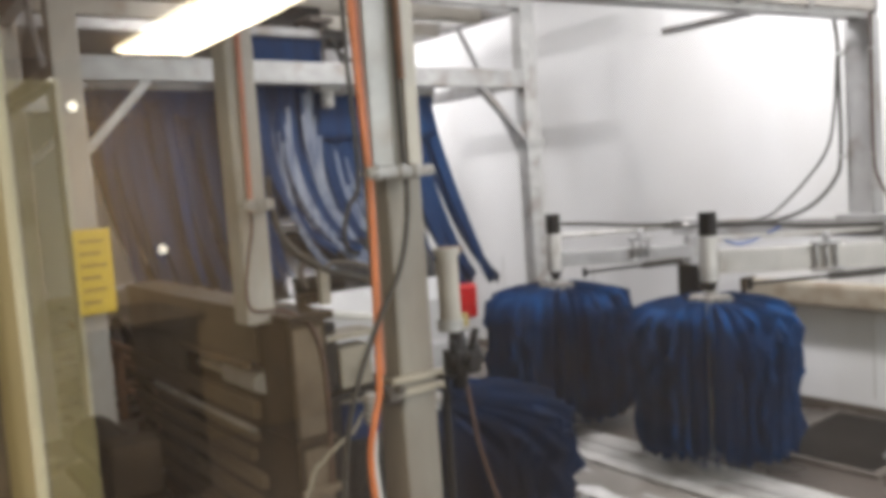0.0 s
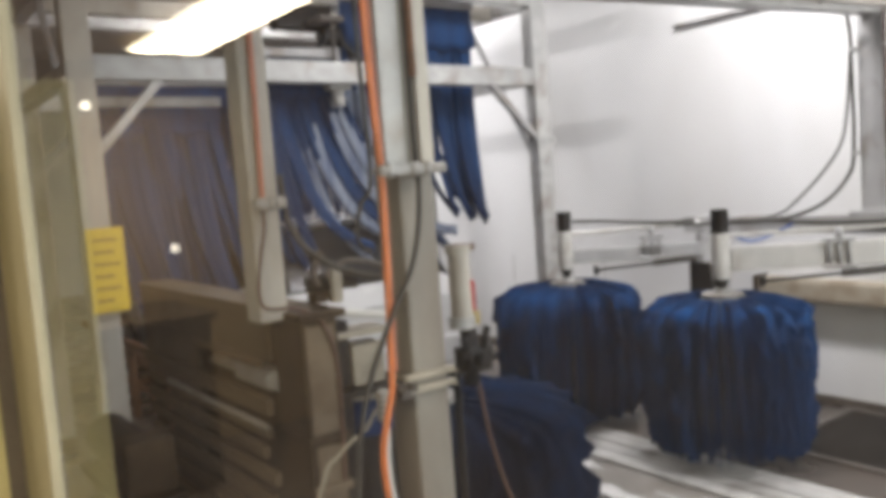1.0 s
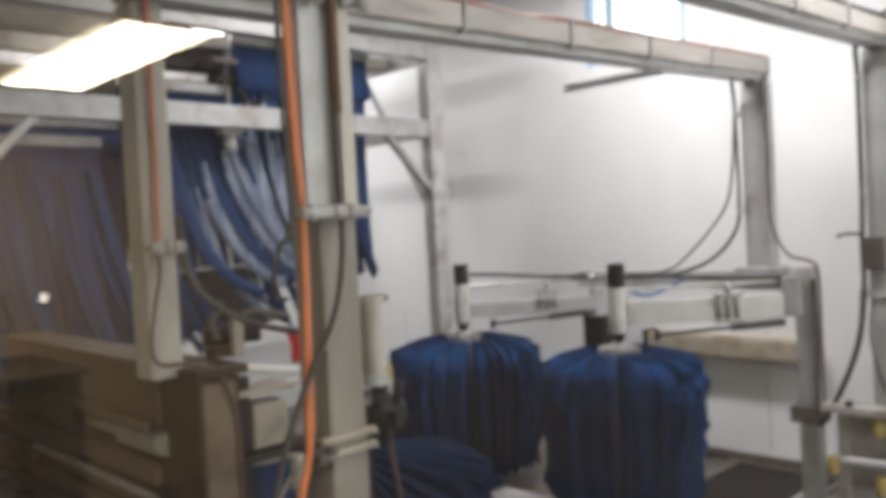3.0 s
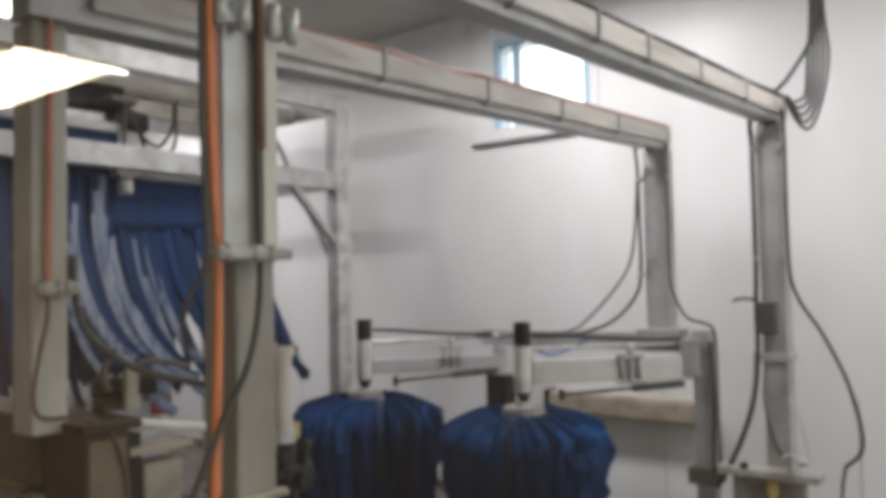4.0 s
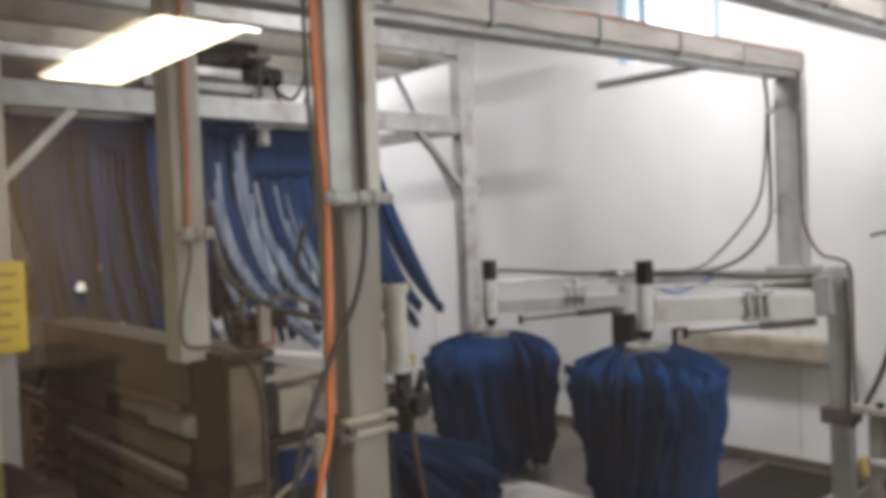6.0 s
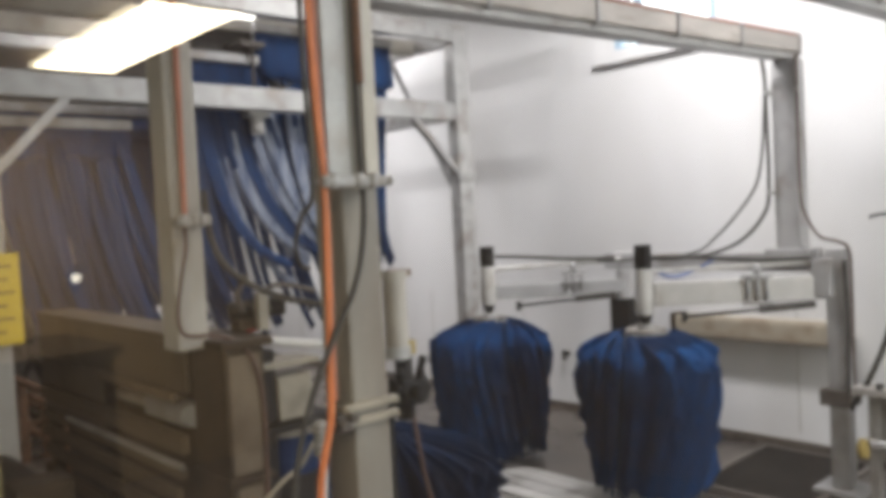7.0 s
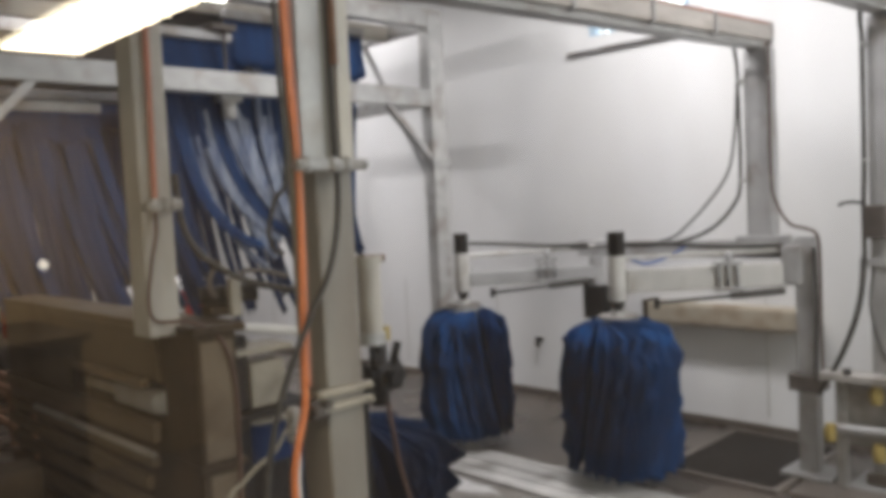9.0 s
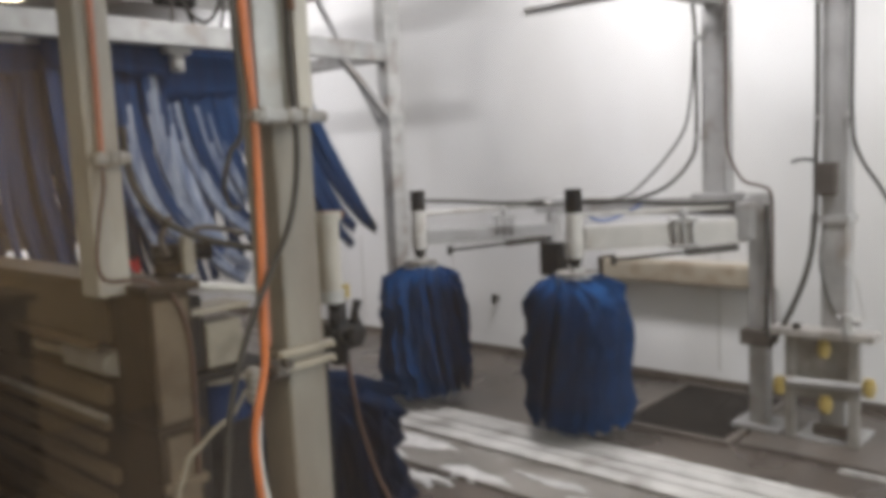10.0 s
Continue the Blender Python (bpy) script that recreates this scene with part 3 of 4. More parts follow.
gantry_a = thing("gantry_arch", "grey steel gantry arch with faded red hose and hanging leg", "gantry", group="gantry arches")
part("near_post", boxes((1.300, 2.50, 1.32, 1.388, 2.60, 2.34), bevel=0.008), HANG_POST, gantry_a, "pale square steel post")
part("orange_hose", simple(hose, [(1.338, 2.487, 2.4), (1.336, 2.487, 2.0), (1.332, 2.487, 1.68), (1.328, 2.485, 1.66)], 0.0085), ROSE, gantry_a, "faded rose-red hose")
part("hose", simple(hose, [(1.328, 2.485, 1.665), (1.325, 2.475, 1.6), (1.30, 2.46, 1.52), (1.285, 2.46, 1.42), (1.30, 2.45, 1.37), (1.38, 2.43, 1.36), (1.45, 2.41, 1.31), (1.485, 2.41, 1.2), (1.49, 2.41, 1.05), (1.48, 2.41, 0.8)], 0.0055), DARK_RED_HOSE, gantry_a, "grimy dark red hose")
clamp(gantry_a, 1.31, 2.482, 1.655, 0.085, 0.07, 0.028, RACK_PAINT)
part("cable", simple(hose, [(1.398, 2.50, 1.75), (1.41, 2.50, 1.62), (1.45, 2.48, 1.53), (1.53, 2.42, 1.46), (1.64, 2.35, 1.42), (1.75, 2.3, 1.40)], 0.010), RUBBER, gantry_a, "thick black cable")
part("beam", boxes((1.28, 2.47, 2.34, 5.08, 2.57, 2.46), bevel=0.006), GALV, gantry_a, "horizontal steel beam")
xs = [1.42, 1.95, 2.50, 3.14, 3.75, 4.35, 5.02]
for a, b in zip(xs, xs[1:]):
    part("cable_cover", boxes((a + 0.008, 2.446, 2.375, b - 0.008, 2.47, 2.465), bevel=0.006), GRIMY, gantry_a, "grimy cream cable cover")
    part("bracket", boxes((b - 0.010, 2.438, 2.362, b + 0.010, 2.47, 2.478), bevel=0.004), GREY_PAINT, gantry_a)
for k, dy in enumerate((2.46, 2.49, 2.53)):
    part("cable", simple(hose, [(1.35, dy, 2.47), (1.95, dy, 2.475), (2.2, dy, 2.465), (2.5, dy, 2.478), (2.8, dy, 2.466), (3.14, dy, 2.478), (3.75, dy, 2.475), (4.35, dy, 2.475), (5.04, dy, 2.475)], 0.009, 5), (ROSE, RUBBER, RUBBER)[k], gantry_a)
part("far_leg", boxes((4.94, 2.445, 1.33, 5.06, 2.585, 2.34), bevel=0.008), GREY_PAINT, gantry_a, "grey square steel leg")
part("leg_bracket", boxes((4.90, 2.38, 1.26, 5.08, 2.64, 1.36), bevel=0.008), GREY_PAINT, gantry_a)
for z in (2.20, 1.685):
    clip(gantry_a, 4.94, 2.60, z)
    clip(gantry_a, 4.94, 2.43, z)
part("cable", simple(hose, [(4.80, 2.57, 2.40), (4.88, 2.60, 2.32), (4.915, 2.605, 2.2), (4.915, 2.605, 1.7), (4.90, 2.64, 1.55), (4.86, 2.75, 1.42), (4.82, 2.9, 1.35), (4.6, 3.0, 1.33), (4.40, 3.02, 1.34), (4.29, 3.03, 1.35)], 0.011), RUBBER, gantry_a, "black cable to the brush motor")
part("cable", simple(hose, [(4.915, 2.61, 2.2), (4.915, 2.64, 1.9), (4.90, 2.68, 1.72), (4.87, 2.80, 1.55), (4.83, 2.92, 1.42), (4.8, 3.0, 1.36), (4.75, 3.2, 1.32), (4.6, 3.6, 1.31)], 0.008), RUBBER, gantry_a)
part("hose", simple(hose, [(4.915, 2.425, 2.35), (4.915, 2.425, 1.7), (4.915, 2.40, 1.55), (4.92, 2.33, 1.43), (4.93, 2.24, 1.40), (4.93, 2.185, 1.36), (4.93, 2.175, 1.2), (4.93, 2.175, 0.8), (4.93, 2.17, 0.6)], 0.009), DARK_RED_HOSE, gantry_a, "thin grimy red hose down the leg")

# the beams and what lies on them rise slightly towards the far wall
for root, pivot in ((gantry_a, 2.06), (gantry_b, 3.18), (loops, 3.18)):
    for ob in root.children:
        for v in ob.data.vertices:
            if v.co.z > 2.05:
                v.co.z += min(1.0, (v.co.z - 2.05) / 0.25) * 0.031 * (v.co.x - pivot)

# ---- brush stand, rear beam and the arms ----
stand = thing("brush_stand", "grey square steel stand with a rear beam carrying two brush arms", "stand")
part("post", boxes((4.90, 2.20, 0.02, 5.00, 2.30, 1.36), bevel=0.006), GREY_PAINT, stand)
part("base_plate", boxes((4.83, 2.10, 0.02, 5.08, 2.38, 0.045), bevel=0.004), GREY_PAINT, stand)
part("clamp", boxes((4.87, 2.17, 0.50, 5.02, 2.34, 0.59), bevel=0.006), IRON, stand, "dark clamp round the post")
part("rear_beam", boxes((5.0, 2.24, 1.225, 5.10, 3.84, 1.33), bevel=0.006), GREY_PAINT, stand, "grey horizontal steel beam")
part("hose", simple(hose, [(4.885, 2.19, 1.3), (4.88, 2.18, 1.0), (4.88, 2.185, 0.7), (4.88, 2.19, 0.55)], 0.012), RUBBER, stand)
part("pivot_bracket", boxes((4.93, 3.60, 0.80, 5.05, 3.76, 1.03), bevel=0.008), DARK, stand, "dark pivot bracket")
part("pivot_tube", simple(rod, (4.99, 3.68, 1.03), (4.99, 3.68, 1.225), 0.05, seg=16), GREY_PAINT, stand)
part("pivot_bracket", boxes((4.86, 2.26, 1.10, 4.96, 2.36, 1.31), bevel=0.006), GREY_PAINT, stand)
cover_bar = thing("pipe_cover", "long dirty cream pipe cover along the wall", "cover")
part("body", boxes((5.50, 2.45, 0.70, 5.64, 3.62, 0.86), bevel=0.03), TAN_COVER, cover_bar)
part("end_cap", boxes((5.49, 3.62, 0.69, 5.645, 3.65, 0.87), bevel=0.01), TAN, cover_bar)


def brush_arm(root_pos, tip, mat, second):
    """A swinging arm from its pivot to the motor over a brush."""
    arm = thing("brush_boom", "white steel brush arm with an air cylinder and a hydraulic motor", "brush arm", group="brush arms")
    (px, py), (tx, ty) = root_pos, tip
    d = Vector((tx - px, ty - py, 0)).normalized()
    s = Vector((-d.y, d.x, 0))
    tip3 = Vector((tx, ty, 0))
    pv = Vector((px, py, 0))
    z0, z1 = (1.085, 1.215) if second else (1.075, 1.165)
    part("boom", simple(bar, pv + Vector((0, 0, (z0 + z1) / 2)), tip3 - d * 0.05 + Vector((0, 0, (z0 + z1) / 2 - (0.0 if second else 0.0))), 0.08, z1 - z0, 0.006), mat, arm, "steel box boom")
    part("pipe", simple(rod, pv - s * 0.02 + Vector((0, 0, 1.292)), tip3 + Vector((0, 0, 1.275)), 0.016), WHITE_PAINT, arm, "white pipe along the boom")
    bm = bmesh.new()
    rod(bm, tip3 + Vector((0, 0, 1.04)), tip3 + Vector((0, 0, 1.13)), 0.050, 0.056, 18)
    rod(bm, tip3 + Vector((0, 0, 1.13)), tip3 + Vector((0, 0, 1.295)), 0.052, 0.046, 18)
    part("motor", bm, WHITE_PAINT, arm, "white cylindrical motor housing")
    part("motor_cap", boxes((tx - 0.036, ty - 0.036, 1.295, tx + 0.036, ty + 0.036, 1.43), bevel=0.006), DARK, arm, "black square motor cap")
    bm = bmesh.new()
    rod(bm, tip3 + Vector((0, 0, 0.985)), tip3 + Vector((0, 0, 1.04)), 0.024, 0.046, 14)
    part("coupling", bm, DARK, arm)
    # air cylinder below the boom
    a = pv + d * 0.08 + s * 0.10 + Vector((0, 0, 1.07))
    b = pv.lerp(tip3, 0.80) + s * 0.10 + Vector((0, 0, 1.03))
    mid = a.lerp(b, 0.42)
    bm = bmesh.new()
    rod(bm, a, mid, 0.022)
    part("air_cylinder", bm, RUBBER, arm, "dark air cylinder")
    bm = bmesh.new()
    rod(bm, mid, b, 0.010)
    rod(bm, b + Vector((0, 0, -0.03)), b + Vector((0, 0, 0.03)), 0.016, seg=10)
    part("piston_rod", bm, DARK, arm)
    part("hose", simple(hose, [tip3 + Vector((0.04, -0.04, 1.36)), tip3.lerp(pv, 0.3) + Vector((0, 0, 1.345)), tip3.lerp(pv, 0.65) + Vector((0, 0, 1.315)), tip3.lerp(pv, 0.95) + Vector((0, 0, 1.31))], 0.012), RUBBER, arm, "black hydraulic hose")
    if second:
        part("hose", simple(hose, [tip3.lerp(pv, 0.08) + Vector((0, 0, 1.27)), tip3.lerp(pv, 0.16) + s * 0.03 + Vector((0, 0, 1.245)), tip3.lerp(pv, 0.28) + Vector((0, 0, 1.27)), tip3.lerp(pv, 0.4) + Vector((0, 0, 1.33))], 0.008), BLUE_HOSE, arm, "blue air hose")
    bm = bmesh.new()
    q = pv.lerp(tip3, 0.38) + s * 0.06 + Vector((0, 0, -0.035))
    for k in (-0.05, 0.0, 0.05):
        rod(bm, q + d * k + Vector((0, 0, 1.12)), q + d * k + Vector((0, 0, 1.27)), 0.010, seg=8)
    for z in (1.12, 1.265):
        bar(bm, q - d * 0.08 + Vector((0, 0, z)), q + d * 0.08 + Vector((0, 0, z)), 0.04, 0.02, 0.003)
    rod(bm, q + Vector((0, 0, 1.27)), q + Vector((0, 0, 1.33)), 0.02, seg=10)
    part("valve_block", bm, GREY_PAINT, arm, "small bolted valve block")
    return arm


brush_arm((4.93, 2.33), (4.258, 3.03), WHITE_PAINT, True)
brush_arm((4.98, 3.68), (4.258, 4.25), GREY_PAINT, False)

# ---- the wash brushes: cloth strips that fly out and droop ----
def strip_mesh(seed, length, high, mat=BLUE_CLOTH):
    """A tall flap of foam cloth from its hinge outwards, with a rounded shoulder and a ragged outer edge."""
    rnd = random.Random(seed)
    bm = bmesh.new()
    cols, lines = 5, 9
    bend, sag = rnd.uniform(-0.012, 0.016), rnd.uniform(0.0, 0.03)
    ln = length * rnd.uniform(0.93, 1.05)
    edge = [rnd.uniform(0.86, 1.07) for _ in range(lines + 1)]
    ph = rnd.uniform(0, 6)
    g = {}
    for side in (-1, 1):
        for i in range(cols + 1):
            for j in range(lines + 1):
                u, v = i / cols, j / lines
                reach = ln * (1 + (edge[j] - 1) * u) * (1 - 0.07 * max(0, 1 - v * 5) ** 2 * u - 0.09 * max(0, v * 3 - 2) ** 2)
                z = high * (0.5 - v) - sag * u * u - 0.045 * u ** 2 * max(0, 1 - v * 2.5)
                y = bend * u * u + 0.006 * math.sin(5 * v + ph) * u + side * 0.0035
                g[side, i, j] = bm.verts.new((reach * u, y, z + (rnd.uniform(-0.03, 0.02) * u if j == lines else 0)))
    for i in range(cols):
        for j in range(lines):
            for side in (-1, 1):
                q = [g[side, i, j], g[side, i + 1, j], g[side, i + 1, j + 1], g[side, i, j + 1]]
                bm.faces.new(q if side < 0 else q[::-1])
    rim = [(i, 0) for i in range(cols)] + [(cols, j) for j in range(lines)] + [(i, lines) for i in range(cols, 0, -1)] + [(0, j) for j in range(lines, 0, -1)]
    for a, b in zip(rim, rim[1:] + rim[:1]):
        bm.faces.new((g[-1, a[0], a[1]], g[1, a[0], a[1]], g[1, b[0], b[1]], g[-1, b[0], b[1]]))
    return mesh_of("strip", bm, mat)


STRIPS_WIDE = [strip_mesh(s, 0.335, 0.80) for s in range(9)]
STRIPS = [strip_mesh(20 + s, 0.290, 0.80) for s in range(9)]
STRIPS_LOW = [strip_mesh(40 + s, 0.52, 0.68, SHADED_CLOTH) for s in range(9)]
SECTORS = 110


def wash_brush(x, y, top, bottom, meshes, label):
    """A vertical brush: returns its root and the strips with their rest places."""
    root = thing("wash_brush", label, "wash brush", (x, y, 0), "wash brushes")
    part("shaft", simple(rod, (0, 0, bottom - 0.08), (0, 0, top + 0.03), 0.045, seg=12), GALV, root)
    bm = bmesh.new()
    rod(bm, (0, 0, top - 0.01), (0, 0, top + 0.004), 0.115, seg=24)
    part("hub_plate", bm, RACK_PAINT, root, "pale round hub plate")
    part("core", simple(rod, (0, 0, bottom), (0, 0, top - 0.015), 0.15, 0.12, seg=20), GALV, root, "pale steel drum inside the strips")
    rnd = random.Random(int(x * 100 + y))
    strips = []
    z = (top + bottom) / 2
    for k in range(SECTORS):
        ob = new("strip", meshes[rnd.randrange(len(meshes))])
        ob.parent = root
        strips.append((ob, 360 * k / SECTORS + rnd.uniform(-1.5, 1.5), z + rnd.uniform(-0.012, 0.012), rnd.uniform(-10, 10), rnd.uniform(-3, 3)))
    return root, strips


# each brush with the rows of its wrap and droop, and its spin
BRUSHES = [
    (wash_brush(4.258, 4.25, 0.955, 0.13, STRIPS_WIDE, "tall shaggy brush of royal blue foam strips hanging from a motor"), ((0, 8, 0, 0), (3.2, 20, 3, 0), (4.5, 55, 11, 2), (5.5, 67, 11, 4), (7.0, 88, 8, 7), (8.5, 117, 4, 9), (10, 121, 2, 9)), 300),
    (wash_brush(4.258, 3.03, 0.955, 0.13, STRIPS, "tall shaggy brush of royal blue foam strips hanging from a motor"), ((0, 6, 0, 0), (3.2, 15, 3, 0), (4.5, 41, 11, 2), (5.5, 54, 11, 4), (7.0, 73, 8, 6), (8.5, 91, 5, 8), (10, 108, 2, 8)), -300),
    (wash_brush(2.35, 3.20, 0.76, 0.06, STRIPS_LOW, "low wide shaggy blue wheel brush beside the track, coloured darker for shade"), ((0, 6, 0, 0), (3.2, 12, 2, 0), (4.5, 36, 5, 2), (5.5, 52, 6, 3), (7.0, 80, 6, 5), (8.5, 98, 5, 7), (10, 114, 4, 7)), 280),
]

# ---- the curtain frame ----
FY, BY, FXL, FXR, FTOP = 5.09, 6.75, 1.40, 4.86, 3.02
frame_stand = thing("curtain_gantry", "pale grey galvanised steel frame carrying swinging wash curtains", "frame")
for py in (FY, BY):
    for px in (FXL, FXR):
        # cream on the left posts stands for weaker light and the brown reflection there
        part("post", boxes((px, py, 0.0, px + 0.15, py + 0.12, FTOP + 0.14), bevel=0.008), CREAM_PAINT if px == FXL else GALV, frame_stand)
    part("top_beam", boxes((FXL + 0.15, py + 0.01, FTOP, FXR, py + 0.11, FTOP + 0.14), bevel=0.006), GALV, frame_stand)
    part("middle_beam", boxes((FXL + 0.15, py + 0.01, 2.40, FXR, py + 0.11, 2.54), bevel=0.006), GALV, frame_stand, "pale horizontal beam")
    part("brace", simple(bar, (FXL + 0.12, py + 0.05, 1.98), (FXL + 0.52, py + 0.05, 2.41), 0.05, 0.05), GALV, frame_stand)
    part("brace", simple(bar, (FXR + 0.03, py + 0.05, 1.98), (FXR - 0.42, py + 0.05, 2.41), 0.05, 0.05), GREY_PAINT, frame_stand)
    part("flange", boxes((FXR - 0.02, py - 0.012, 1.93, FXR + 0.17, py, 1.99), bevel=0.003), GALV, frame_stand)
for px in (FXL, FXR):
    part("side_beam", boxes((px + 0.03, FY + 0.12, FTOP, px + 0.12, BY, FTOP + 0.13), bevel=0.005), GALV, frame_stand)
    part("side_beam", boxes((px + 0.03, FY + 0.12, 2.42, px + 0.12, BY, 2.52), bevel=0.005), GALV, frame_stand)
    part("brace", simple(bar, (px + 0.075, FY + 0.06, 1.72), (px + 0.075, FY + 0.89, 3.02), 0.035, 0.035), GREY_PAINT, frame_stand)
for cy in (5.6, 6.2):
    part("cross_rail", boxes((FXL + 0.12, cy, FTOP - 0.02, FXR + 0.03, cy + 0.08, FTOP + 0.10), bevel=0.005), CREAM_PAINT, frame_stand, "yellowed cross rail")
drive = thing("curtain_drive", "dark hydraulic drive unit hanging beneath the yellowed cross rail", "drive unit")
part("body", boxes((2.85, 5.48, 2.82, 3.30, 5.60, 3.0), bevel=0.02), DARK, drive)
part("motor", simple(rod, (3.2, 5.5, 2.78), (3.45, 5.5, 2.78), 0.07), DARK, drive)
part("plate", boxes((2.55, 5.52, 2.90, 2.85, 5.58, 3.0), bevel=0.01), CREAM_PAINT, drive)
part("crank", simple(rod, (3.17, 5.27, 2.40), (3.17, 5.27, 2.86), 0.012), IRON, drive)
part("carrier_plate", boxes((3.08, 5.25, 2.84, 3.26, 5.52, 2.88), bevel=0.005), IRON, drive)
bm = boxes((3.09, 5.21, 2.37, 3.25, 5.30, 2.42), bevel=0.01)
rod(bm, (3.17, 5.26, 2.26), (3.17, 5.26, 2.37), 0.045)
part("bearing", bm, WHITE_PAINT, drive, "white bearing block")
part("hose", simple(hose, [(3.35, 5.46, 2.85), (3.42, 5.45, 2.62), (3.55, 5.45, 2.56), (3.66, 5.46, 2.66), (3.7, 5.5, 2.98)], 0.012), RUBBER, drive)
part("hose", simple(hose, [(3.3, 5.46, 2.9), (3.36, 5.42, 2.7), (3.5, 5.42, 2.62), (3.62, 5.44, 2.75), (3.66, 5.46, 2.95)], 0.014), RUBBER, drive)

sign = thing("warning_sign", "yellow sign with lines of faded writing fixed to the frame post", "sign")
part("sheet", boxes((1.40, 5.05, 1.10, 1.60, 5.058, 1.575), bevel=0.002), SIGN, sign)
part("bracket", boxes((1.44, 5.058, 1.2, 1.52, 5.09, 1.45)), GALV, sign)
for k in range(6):
    part("writing_line", boxes((1.43, 5.046, 1.50 - 0.068 * k, 1.43 + (0.13, 0.11, 0.14, 0.10, 0.13, 0.09)[k], 5.05, 1.515 - 0.068 * k)), SIGN_INK, sign)


def cloth(bm, half, length, cols, lines, ph, taper, rag, wave, curl=0.0):
    """A hanging sheet with thickness, soft folds, an uneven lower edge and a foot that curls sideways."""
    g = {}
    along_x, along_z = [0.0], [0.0]
    for j in range(lines):
        a = curl * ((j + 0.5) / lines) ** 2.2
        along_x.append(along_x[-1] + math.sin(a) * length / lines)
        along_z.append(along_z[-1] - math.cos(a) * length / lines)
    for side in (-1, 1):
        for i in range(cols + 1):
            for j in range(lines + 1):
                u, v = i / cols, j / lines
                fold = wave * math.sin(u * 2.4 * cols + ph) * (0.3 + v) + 0.02 * math.sin(v * 4 + ph)
                low = rag * math.sin(3.1 * i + ph) if j == lines else 0
                across = (u * 2 - 1) * half * (1 - taper * v * v)
                turn = curl * v ** 2.2
                g[side, i, j] = bm.verts.new((along_x[j] + across * math.cos(turn) + 0.012 * math.sin(v * 6 + ph), fold + side * 0.005, along_z[j] + across * math.sin(turn) + low))
    for i in range(cols):
        for j in range(lines):
            for side in (-1, 1):
                q = [g[side, i, j], g[side, i + 1, j], g[side, i + 1, j + 1], g[side, i, j + 1]]
                bm.faces.new(q if side < 0 else q[::-1])
    rim = [(i, 0) for i in range(cols)] + [(cols, j) for j in range(lines)] + [(i, lines) for i in range(cols, 0, -1)] + [(0, j) for j in range(lines, 0, -1)]
    for a, b in zip(rim, rim[1:] + rim[:1]):
        bm.faces.new((g[-1, a[0], a[1]], g[1, a[0], a[1]], g[1, b[0], b[1]], g[-1, b[0], b[1]]))


def curtain(x0, x1, y, top, label, pale, seed, sheet=0.52, lengths=(1.25, 1.62), curl=(0.3, 0.3)):
    """A hanging curtain: a carrier bar, a solid upper sheet and long strips that swing below it."""
    rnd = random.Random(seed)
    root = thing("wash_curtain", label, "wash curtain", (x0, y, top), "wash curtains")
    w = x1 - x0
    part("carrier_bar", boxes((-0.02, -0.03, -0.02, w + 0.02, 0.03, 0.04), bevel=0.006), GREY_PAINT, root)
    bm = bmesh.new()
    cloth(bm, w / 2 + 0.01, sheet, max(6, round(w / 0.1)), 5, seed, 0.0, 0.02, 0.008)
    upper = [(part("upper_sheet", bm, BLUE_FELT, root, "solid upper felt sheet"), w / 2, 0.0, 0.0)]
    lower = []
    n = max(4, round(w / 0.08))
    for k in range(n):
        bm = bmesh.new()
        bend = curl[0] + (curl[1] - curl[0]) * k / (n - 1)
        cloth(bm, w / n * rnd.uniform(0.48, 0.74), rnd.uniform(*lengths), 4, 12, rnd.uniform(0, 6), 0.4, 0.03, 0.02, bend * rnd.uniform(0.55, 1.3))
        is_pale = k in pale
        ob = part("strip", bm, SHEEN_FELT if is_pale else BLUE_FELT, root, "soapy wet strip, its sheen put in as pale colour" if is_pale else "")
        # the painted sheen starts below a ragged line; blue felt above it
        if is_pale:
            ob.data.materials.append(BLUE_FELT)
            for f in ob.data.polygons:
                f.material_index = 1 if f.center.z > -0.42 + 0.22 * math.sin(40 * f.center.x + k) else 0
        lower.append((ob, w * (k + 0.5) / n, 0.10 - 0.73 * sheet, rnd.uniform(-0.3, 0.3)))
    for ob, *_ in upper + lower:
        for f in ob.data.polygons:
            f.use_smooth = True
    return root, upper, lower


CURTAINS = [
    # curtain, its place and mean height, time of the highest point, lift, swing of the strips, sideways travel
    (curtain(2.45, 3.18, 5.34, 0, "royal blue felt wash curtain with strips coloured pale for soapy wet sheen", (4, 5, 7, 8), 1, 0.30, (1.45, 1.75), (0.7, 1.3)), (2.45, 5.34, 2.68), 0.42, 0.30, 11, 0.09),
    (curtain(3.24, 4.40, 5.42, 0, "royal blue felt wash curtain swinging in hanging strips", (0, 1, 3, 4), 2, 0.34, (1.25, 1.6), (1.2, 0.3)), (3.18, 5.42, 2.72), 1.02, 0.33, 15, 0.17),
    (curtain(1.75, 3.10, 6.10, 0, "dark blue felt wash curtain behind the first row", (), 3, 0.2), (1.75, 6.10, 2.52), 1.5, 0.10, 10, 0.06),
    (curtain(3.15, 4.30, 6.35, 0, "dark blue felt wash curtain behind the first row", (), 4, 0.2, (1.45, 1.8)), (3.15, 6.35, 2.50), 0.2, 0.12, 9, 0.06),
    (curtain(1.65, 2.42, 5.45, 0, "dark blue felt wash curtain near the frame post", (), 5, 0.2), (1.65, 5.45, 2.36), 1.9, 0.06, 8, 0.05),
]

